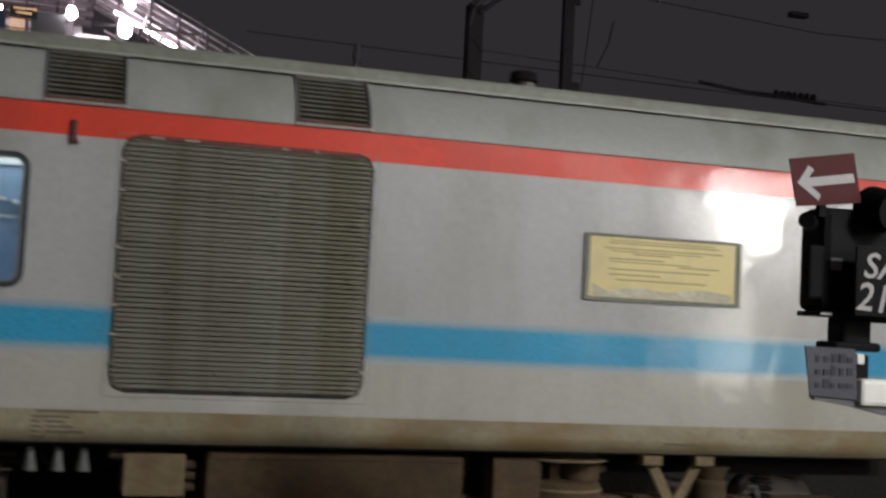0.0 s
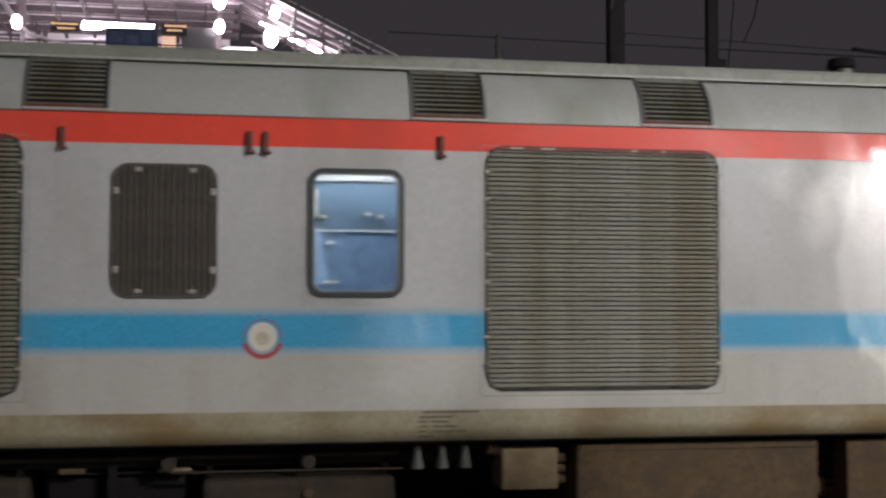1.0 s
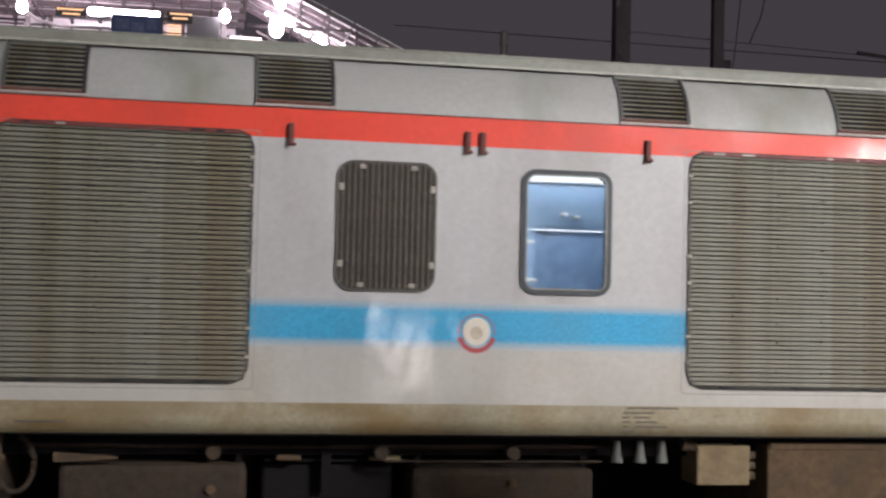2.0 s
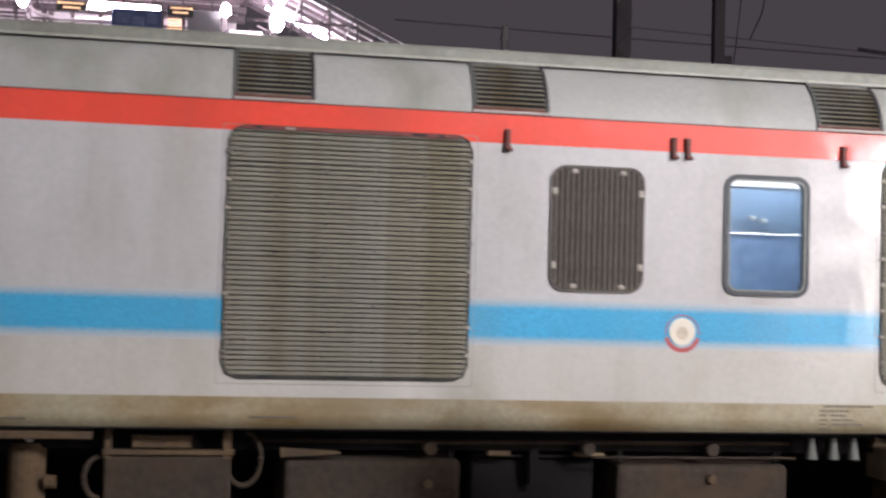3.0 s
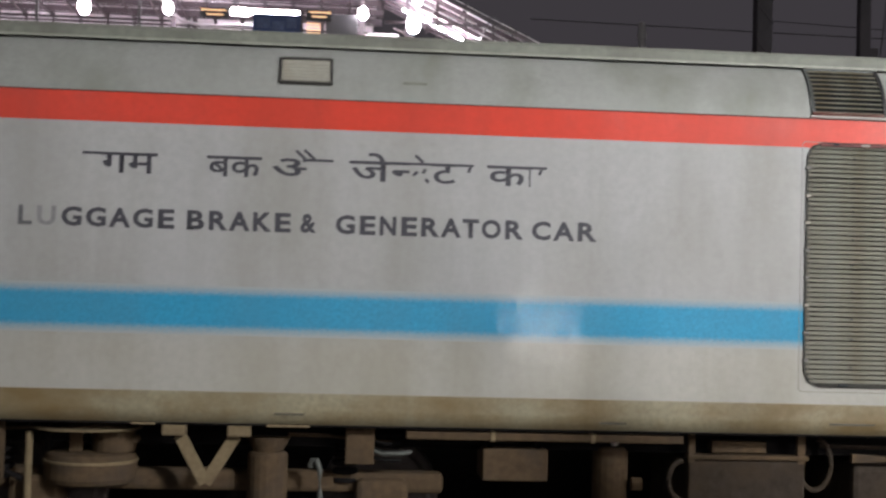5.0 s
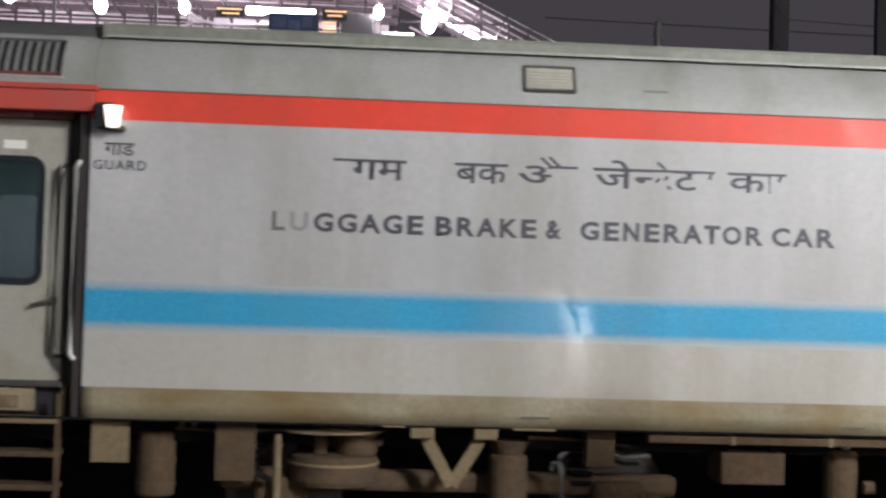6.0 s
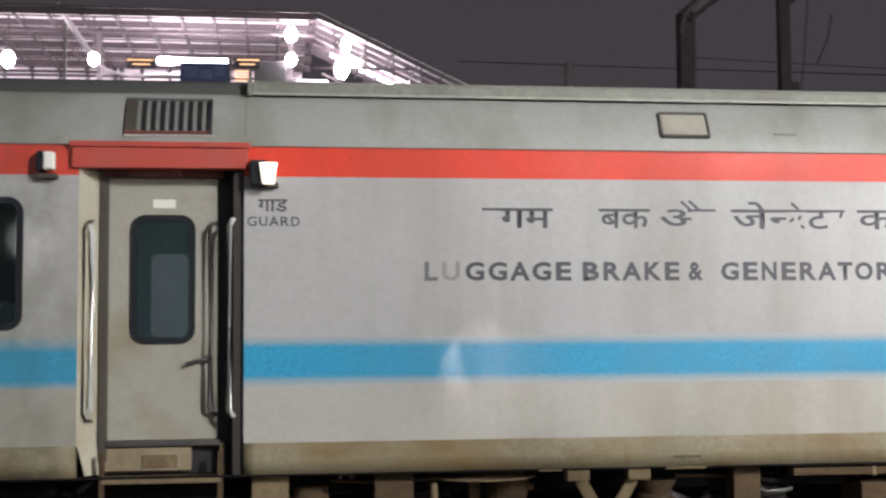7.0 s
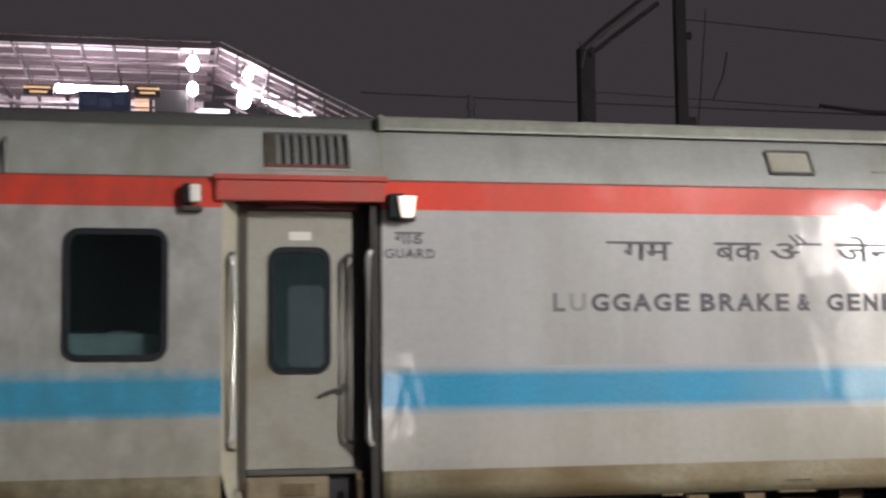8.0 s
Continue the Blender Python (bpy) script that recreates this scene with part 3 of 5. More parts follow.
def build_window(van, hole, pane_mat, label, lit):
    x0, x1, z0, z1 = hole
    r = 0.11
    w = part("window", ring(outline(x0, x1, z0, z1, r), outline(x0 + 0.045, x1 - 0.045, z0 + 0.045, z1 - 0.045, r - 0.04), YS - 0.016, YS + 0.05), FRAME if lit else RUBBER, van, label)
    pane = part("pane", plate(outline(x0 + 0.04, x1 - 0.04, z0 + 0.04, z1 - 0.04, r - 0.035), YS + 0.012, YS + 0.018), pane_mat, w)
    pane.visible_shadow = False
    if lit:
        part("inner_lip", ring(outline(x0 + 0.038, x1 - 0.038, z0 + 0.038, z1 - 0.038, r - 0.034), outline(x0 + 0.05, x1 - 0.05, z0 + 0.05, z1 - 0.05, r - 0.046), YS - 0.019, YS - 0.012), GUTTER, w)
    # the compartment behind the pane
    bm = bmesh.new()
    d0, d1 = YS + 0.052, YS + (0.70 if lit else 1.3)
    a, b, c, d = x0 - 0.4, x1 + 0.4, z0 - 0.3, z1 + 0.25
    for face in (((a, d1, c), (b, d1, c), (b, d1, d), (a, d1, d)), ((a, d0, c), (a, d1, c), (a, d1, d), (a, d0, d)), ((b, d0, c), (b, d1, c), (b, d1, d), (b, d0, d)),
                 ((a, d0, c), (b, d0, c), (b, d1, c), (a, d1, c)), ((a, d0, d), (b, d0, d), (b, d1, d), (a, d1, d))):
        bm.faces.new([bm.verts.new(p) for p in face])
    part("compartment", bm, ROOM if lit else NIGHTROOM, w)
    if lit:
        part("glazing_bar", box(x0 + 0.045, x1 - 0.045, YS + 0.02, YS + 0.03, 2.598, 2.610), STEEL, w)
        part("ceiling_tube", cyl((x0 - 0.36, YS + 0.40, z1 + 0.16), (x1 + 0.36, YS + 0.40, z1 + 0.16), 0.02), CABIN, w)
        part("upper_panel", box(x0 - 0.38, x1 + 0.38, YS + 0.67, YS + 0.69, 2.66, z1 - 0.03), TEAL, w)
        # cream strip painted as the bright gleam along the window's top
        part("gleam_strip", box(x0 - 0.38, x1 + 0.38, YS + 0.64, YS + 0.69, z1 - 0.03, z1 + 0.04, 0.004), CREAM, w)
        part("wall_cabinet", box(x0 - 0.02, x0 + 0.13, YS + 0.58, YS + 0.66, 2.76, 2.96, 0.008), CREAM, w)
        # small cream chips stand in for white glints in the window
        for gx, gz, gw in ((0.10, 2.735, 0.10), (0.50, 2.76, 0.05), (0.60, 2.74, 0.05), (0.20, 2.53, 0.07), (0.17, 2.22, 0.13)):
            part("gleam_chip", box(x0 + gx, x0 + gx + gw, YS + 0.62, YS + 0.672, gz, gz + 0.026, 0.006), CREAM, w)
    else:
        part("seat_back", box(x0 + 0.28, x0 + 0.52, YS + 0.35, YS + 0.75, 2.0, 2.33, 0.05), BOX, w)
        part("ledge", box(x0 - 0.2, x1 + 0.2, YS + 0.18, YS + 0.40, 2.0, 2.30, 0.02), LEDGE, w)


def build_louvred_panel(van):
    x0, x1, z0, z1 = 6.767, 7.512, 2.104, 3.07
    p = part("louvred_panel", plate(outline(x0 + 0.02, x1 - 0.02, z0 + 0.02, z1 - 0.02, 0.10), YS - 0.010, YS + 0.002), MESH, van,
             "brown panel of upright ribs held by eight pale clips")
    part("gasket", ring(outline(x0, x1, z0, z1, 0.12), outline(x0 + 0.022, x1 - 0.022, z0 + 0.022, z1 - 0.022, 0.10), YS - 0.02, YS + 0.002), POSTBROWN, p)
    me = bpy.data.meshes.new("rib")
    bm = box(-0.0055, 0.0055, -0.010, 0.0, -0.5, 0.5)
    bm.to_mesh(me)
    bm.free()
    me.materials.append(RIB)
    count = 16
    for i in range(count):
        x = x0 + 0.045 + (x1 - x0 - 0.09) * i / (count - 1)
        edge = min(x - x0, x1 - x) - 0.01
        cut = 0.025 if edge > 0.12 else 0.025 + (0.12 - math.sqrt(max(0, 0.12 ** 2 - (0.12 - edge) ** 2)))
        ob = new("rib", me)
        ob.parent = p
        ob.location = (x, YS - 0.009, (z0 + z1) / 2)
        ob.scale = (random.uniform(0.85, 1.15), 1, z1 - z0 - 2 * cut)
    for x in (x0 + 0.185, x1 - 0.175):
        for z in (z0 + 0.045, z1 - 0.045):
            part("clip", box(x - 0.024, x + 0.024, YS - 0.026, YS - 0.01, z - 0.017, z + 0.017, 0.008), CLIP, p)
    for x in (x0 + 0.03, x1 - 0.03):
        for z in (z0 + 0.20, z1 - 0.20):
            part("clip", box(x - 0.02, x + 0.02, YS - 0.026, YS - 0.01, z - 0.026, z + 0.026, 0.008), CLIP, p)


def build_hook(van, x, z=3.24):
    bm = box(x - 0.021, x + 0.019, YS - 0.035, YS, z - 0.070, z + 0.080, 0.006)
    box(x - 0.021, x + 0.034, YS - 0.050, YS - 0.004, z - 0.086, z - 0.064, 0.006, bm=bm)
    part("lamp_hook", bm, HOOK, van, "rusty steel lamp hook")


def build_doorway(van):
    x0, x1, z0, z1 = DOORWAY
    back = YS + 0.20
    bay = part("doorway", box(x0 + 0.1, x1 - 0.02, back + 0.03, back + 0.06, z0, z1 + 0.1), JAMB, van, "recessed doorway with a closed grey door")
    # splayed cheeks: lit side coloured pale, shaded side coloured near-black
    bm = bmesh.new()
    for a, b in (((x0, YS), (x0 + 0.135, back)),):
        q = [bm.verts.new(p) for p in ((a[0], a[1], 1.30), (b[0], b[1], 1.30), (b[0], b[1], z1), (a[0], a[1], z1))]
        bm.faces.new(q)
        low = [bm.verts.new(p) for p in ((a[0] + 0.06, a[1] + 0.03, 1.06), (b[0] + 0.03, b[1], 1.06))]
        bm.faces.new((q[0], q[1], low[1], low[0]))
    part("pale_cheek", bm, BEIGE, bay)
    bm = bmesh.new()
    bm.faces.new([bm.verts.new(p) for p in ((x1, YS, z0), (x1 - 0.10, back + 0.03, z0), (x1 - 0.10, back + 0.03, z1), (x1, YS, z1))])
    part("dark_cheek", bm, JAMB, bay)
    part("door_post", box(x0 + 0.128, x0 + 0.192, back - 0.04, back + 0.03, 1.15, z1, 0.006), POSTBROWN, bay)
    # the leaf
    lx0, lx1, lz0, lz1 = -3.775, -2.985, 1.300, 3.215
    leaf = part("door_leaf", plate(outline(lx0, lx1, lz0, lz1, 0.012, 2), back, back + 0.028), DOORP, bay, "grey painted door leaf with a tall window")
    wx0, wx1, wz0, wz1 = -3.618, -3.148, 1.995, 2.945
    part("window_gasket", ring(outline(wx0, wx1, wz0, wz1, 0.11), outline(wx0 + 0.045, wx1 - 0.045, wz0 + 0.045, wz1 - 0.045, 0.075), back - 0.014, back), RUBBER, bay)
    # sheet on the solid leaf, coloured as the dark inside behind the pane
    part("window_backing", plate(outline(wx0 + 0.035, wx1 - 0.035, wz0 + 0.035, wz1 - 0.035, 0.075), back - 0.0025, back - 0.0005), NIGHTROOM, bay)
    part("blind", plate(outline(wx0 + 0.15, wx1 - 0.05, wz0 + 0.05, wz0 + 0.66, 0.05), back - 0.0045, back - 0.0026), PANEBLIND, bay)
    part("window_pane", plate(outline(wx0 + 0.04, wx1 - 0.04, wz0 + 0.04, wz1 - 0.04, 0.075), back - 0.012, back - 0.008), DOORPANE, bay)
    part("notice", plate(outline(-3.46, -3.295, 2.995, 3.06, 0.006, 2), back - 0.004, back), LENS, bay)
    part("threshold", box(lx0, lx1 + 0.02, back - 0.06, back + 0.03, 1.255, 1.295, 0.006), DULL, bay)
    part("step_well", box(-3.79, -3.17, back - 0.03, back + 0.03, 1.075, 1.248, 0.01), SILLTAN, bay, "dusty tan step well plate")
    part("well_plate", box(-3.52, -3.27, back - 0.042, back - 0.031, 1.10, 1.19, 0.008), GEARL, bay)
    part("well_post", box(-2.965, -2.925, back - 0.06, back + 0.02, 1.05, 1.27, 0.006), GEARL, bay)
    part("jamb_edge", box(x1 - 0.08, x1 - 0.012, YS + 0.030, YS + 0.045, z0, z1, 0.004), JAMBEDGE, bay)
    # lock lever and inner rail
    bm = tube([(-3.055, back - 0.03, 1.885), (-3.12, back - 0.05, 1.875), (-3.21, back - 0.05, 1.845)], 0.014)
    cyl((-3.055, back - 0.045, 1.885), (-3.055, back, 1.885), 0.032, bm=bm)
    part("lock_lever", bm, DULL, bay)

    def grab(x, ztop, zbot, y, lean, mat, r=0.016):
        pts = [(x + lean * 0.055, y + 0.05, ztop + 0.03), (x + lean * 0.02, y + 0.01, ztop + 0.015), (x, y, ztop - 0.03), (x, y, zbot + 0.03),
               (x + lean * 0.02, y + 0.01, zbot - 0.012), (x + lean * 0.06, y + 0.05, zbot - 0.02)]
        return tube(pts, r)

    part("grab_rail", grab(-2.895, 2.88, 1.49, YS + 0.02, 1, STEEL, 0.020), STEEL, bay, "bright steel grab rail", True)
    part("grab_rail", grab(-3.872, 2.83, 1.52, YS + 0.07, -1, STEEL, 0.020), STEEL, bay, "bright steel grab rail", True)
    part("grab_rail", grab(-3.045, 2.86, 1.50, back - 0.06, 1, DULL), DULL, bay, "dull steel grab rail", True)
    part("grab_rail", grab(-3.925, 2.86, 1.47, YS + 0.03, 1, DULL, 0.012), DULL, bay, "dull steel grab rail", True)
    # red header over the door
    bm = box(-4.01, -2.765, YS - 0.045, YS + 0.02, 3.262, 3.41, 0.008)
    box(-4.03, -2.745, YS - 0.06, YS + 0.02, 3.412, 3.455, 0.01, bm=bm)
    part("door_header", bm, REDHEAD, bay, "red boxed header over the door")
    bm = box(-3.62, -3.25, YS + 0.06, back, 3.222, 3.262, 0.01)
    box(-3.83, -2.95, back - 0.04, back + 0.03, 3.225, 3.30, bm=bm)
    part("door_gear", bm, RUST, bay)
    # ladder steps
    for x in (-3.79, -2.955):
        part("step_stringer", box(x - 0.02, x + 0.02, YS + 0.03, YS + 0.06, 0.35, 1.22, 0.004), GEAR, bay)
    for z in (1.03, 0.79, 0.55):
        part("step_tread", box(-3.79, -2.955, YS + 0.02, YS + 0.24, z - 0.03, z + 0.012, 0.006), GEARL if z > 1 else GEAR, bay)


def build_marker_lamp(van, x, z, lens, label, hood):
    lamp = part("marker_lamp", box(x - (0.15 if hood else 0.085), x - 0.02, YS - 0.10, YS, z - (0.115 if hood else 0.075), z + 0.075, 0.018), RUBBER, van, label)
    bm = cyl((x - 0.015, YS - 0.13, z - 0.105), (x - 0.015, YS - 0.13, z + 0.045), 0.042, 0.066, n=14)
    bmesh.ops.scale(bm, vec=(1.0, 0.8, 1), verts=bm.verts, space=Matrix.Translation((-x, -(YS - 0.13), 0)))
    if not hood:
        bm.free()
        bm = box(x - 0.035, x + 0.045, YS - 0.12, YS - 0.03, z - 0.065, z + 0.065, 0.015)
    part("lens", bm, lens, lamp)
    part("bracket", box(x - 0.09, x + 0.06, YS - 0.07, YS, z - 0.125, z - 0.085, 0.012), POSTBROWN, lamp)


def build_writing(van):
    y = YS - 0.003
    z0, z1 = 2.447, 2.588
    part("lettering", lettering("L", -1.470, -1.372, z0, z1, y, 0.03), WORN, van, "worn grey letter L")
    part("lettering", lettering("U", -1.338, -1.205, z0, z1, y, 0.03), PALE, van, "washed-out pale letter U")
    for text, a, b in (("GGAGE", -1.165, -0.362), ("BRAKE", -0.272, 0.478), ("&", 0.548, 0.662), ("GENERATOR", 0.805, 2.190), ("CAR", 2.254, 2.742)):
        part("lettering", word(text, a, b, z0, z1, y, 0.034), LETTER, van, "black painted letters " + ("and sign" if text == "&" else text))
    # Devanagari words, some of their strokes gone; pieces of each, then the head line
    BASE, HEAD, MARK = 2.842, 2.990, 3.050
    for pieces, ha, hb in (((("गम", -0.90, -0.505, HEAD, None),), -1.035, -0.495), ((("बक", -0.135, 0.25, HEAD, None),), -0.142, 0.255),
                           ((("अ", 0.33, 0.68, HEAD, 0.58),), 0.55, 0.775),
                           ((("जे", 0.90, 1.20, MARK, None), ("न", 1.19, 1.44, HEAD, 1.335), ("ट", 1.50, 1.685, HEAD, None)), 0.892, 1.81),
                           ((("का", 1.915, 2.30, HEAD, 2.235),), 1.908, 2.357)):
        bm = bmesh.new()
        for text, a, b, top, gone in pieces:
            glyph = lettering(text, a, b, BASE, top, y)
            join(bm, worn_off(glyph, gone) if gone else glyph)
        yl = y - 0.0012
        stroke(bm, (ha, 2.981), (hb, 2.981), 0.019, yl)
        if pieces[0][0] == "अ":
            stroke(bm, (0.50, 3.050), (0.570, 2.988), 0.021, yl)
            stroke(bm, (0.56, 3.056), (0.640, 2.986), 0.021, yl)
        if pieces[0][0] == "जे":
            for p, q in (((1.375, 3.045), (1.435, 2.992)), ((1.395, 2.925), (1.362, 2.895)), ((1.452, 2.945), (1.432, 2.912)), ((1.452, 2.872), (1.478, 2.846)), ((1.785, 2.972), (1.770, 2.930))):
                stroke(bm, p, q, 0.022, yl)
        if pieces[0][0] == "का":
            stroke(bm, (2.315, 2.972), (2.300, 2.930), 0.022, yl)
        part("lettering", bm, LETTER, van, "worn black painted Devanagari lettering")
    part("lettering", word("GUARD", -2.767, -2.388, 2.848, 2.918, y, 0.012), LETTER, van, "small black letters GUARD")
    bm = lettering("गाड", -2.69, -2.475, 2.955, 3.045, y)
    part("lettering", bm, LETTER, van, "small black Devanagari lettering")
    # small stencil lines on the skirt
    for a, b, z in ((9.03, 9.45, 1.262), (9.0, 9.25, 1.225), (9.0, 9.05, 1.19), (9.09, 9.22, 1.19), (9.0, 9.06, 1.155), (9.10, 9.28, 1.155), (9.0, 9.05, 1.12), (9.10, 9.36, 1.12), (9.0, 9.10, 1.085)):
        d = 0.004 * max(0, (1.30 - z) / 0.14)
        part("stencil_bar", box(a, b, YS + d - 0.003, YS + d + 0.004, z - 0.007, z + 0.007), STENCIL, van)
    for a, b, z in ((0.40, 0.62, 1.125), (2.80, 3.0, 1.105), (4.55, 4.9, 1.13), (13.9, 14.2, 1.13)):
        part("stencil_bar", box(a, b, YS + 0.001, YS + 0.02, z - 0.008, z + 0.008), STENCIL, van)


def build_fittings(van):
    # round white emblem with a red rim
    c = (7.843, 1.811)
    inner = [(c[0] + 0.105 * math.cos(t), c[1] + 0.012 + 0.105 * math.sin(t)) for t in [2 * math.pi * k / 32 for k in range(32)]]
    e = part("emblem", plate(inner, YS - 0.006, YS), CREAM, van, "round cream emblem with a red rim")

    def arc(a0, a1, r0, r1):
        ts = [radians(a0 + (a1 - a0) * k / 14) for k in range(15)]
        pts = [(c[0] + r1 * math.cos(t), c[1] + r1 * math.sin(t)) for t in ts] + [(c[0] + r0 * math.cos(t), c[1] + r0 * math.sin(t)) for t in reversed(ts)]
        bm = bmesh.new()
        vs = [bm.verts.new((x, YS - 0.003, z)) for x, z in pts]
        for k in range(14):
            bm.faces.new((vs[k], vs[k + 1], vs[28 - k], vs[29 - k]))
        return bm

    part("rim", arc(195, 345, 0.115, 0.150), EMBLEMRED, e)
    part("rim", arc(-5, 185, 0.133, 0.142), EMBLEMRED, e)
    core = [(c[0] + 0.05 * math.cos(a), c[1] + 0.05 * math.sin(a)) for a in [2 * math.pi * k / 16 for k in range(16)]]
    part("emblem_core", plate(core, YS - 0.009, YS - 0.006), TAN, e)
    # small hatch on the cantrail
    z0, z1 = 3.545, 3.745
    d0, d1 = depth_at(z0), depth_at(z1)
    t = math.atan2(d1 - d0, z1 - z0)
    m = Matrix.Translation((0, YS + (d0 + d1) / 2 - 0.012, (z0 + z1) / 2)) @ Matrix.Rotation(-t, 4, "X")
    h = 0.118
    bm = ring(outline(0.36, 0.752, -h, h, 0.015, 2), outline(0.378, 0.734, -h + 0.018, h - 0.018, 0.010, 2), -0.018, 0.02)
    bm.transform(m)
    hatch = part("hatch_frame", bm, DULL, van, "small hatch in a dark steel frame")
    bm = plate(outline(0.378, 0.732, -h + 0.018, h - 0.018, 0.012, 2), -0.008, 0.004)
    bm.transform(m)
    part("hatch_pane", bm, DOORP, hatch)
    for i in range(5):
        bm = box(0.39, 0.72, -0.011, -0.008, -0.06 + 0.03 * i - 0.003, -0.06 + 0.03 * i + 0.003)
        bm.transform(m)
        part("hatch_rib", bm, DOORP, hatch)
    # thin raised strip stands in for a dark smudge on the cantrail
    m2 = box(1.27, 1.45, YS + 0.030, YS + 0.07, 3.572, 3.592, 0.006)
    part("cantrail_smudge", m2, GUTTER, van)
    # yellow notice
    x0, x1, z0, z1 = 13.12, 14.52, 2.262, 2.80
    pl = part("notice_plate", box(x0 + 0.04, x1 - 0.04, YS - 0.012, YS, z0 + 0.03, z1 - 0.02, 0.003), YELLOW, van, "yellow notice plate with illegible lines")
    part("notice_frame", ring(outline(x0, x1, z0, z1, 0.01, 1), outline(x0 + 0.04, x1 - 0.04, z0 + 0.03, z1 - 0.02, 0.008, 1), YS - 0.025, YS), GUTTER, pl)
    for i, (a, b) in enumerate(((0.15, 0.85), (0.12, 0.88), (0.30, 0.55), (0.15, 0.5), (0.6, 0.86), (0.15, 0.8), (0.15, 0.48), (0.2, 0.78))):
        z = z1 - 0.07 - 0.042 * i
        part("text_bar", box(x0 + (x1 - x0) * a, x0 + (x1 - x0) * b, YS - 0.014, YS - 0.011, z - 0.008, z + 0.006), OCHRE, pl)
    part("worn_strip", plate([(x0 + 0.07, z0 + 0.035), (x1 - 0.07, z0 + 0.035), (x1 - 0.07, z0 + 0.10), (x1 - 0.35, z0 + 0.13), (x0 + 0.75, z0 + 0.09),
                              (x0 + 0.45, z0 + 0.12), (x0 + 0.2, z0 + 0.08), (x0 + 0.07, z0 + 0.14)], YS - 0.0135, YS - 0.0115), PALEPLATE, pl)
    for i in range(3):
        z = z1 - 0.05 - 0.085 * i
        part("text_bar", box(x0 + 0.22, x0 + 1.15 - 0.1 * i, YS - 0.014, YS - 0.011, z - 0.006, z + 0.005), OCHRE, pl)
    # ventilator on the roof: a pale neck under a dark flared cap
    neck = part("roof_ventilator", cyl((12.86, -0.82, 4.02), (12.86, -0.82, 4.155), 0.075, 0.06, n=18), GUTTER, van, "small roof ventilator with a dark cap")
    cap = cyl((12.83, -0.82, 4.11), (12.83, -0.82, 4.19), 0.125, 0.11, n=18, bev=0.008)
    part("ventilator_cap", cap, GEARD, neck)
    # lamp hooks
    for x in (6.42, 7.742, 7.856, 9.16):
        build_hook(van, x)
    # handrail foot beside the left window
    part("cantrail_strip", box(-5.50, -5.47, YS - 0.01, YS + 0.10, 3.44, 3.70, 0.005), DULL, van)


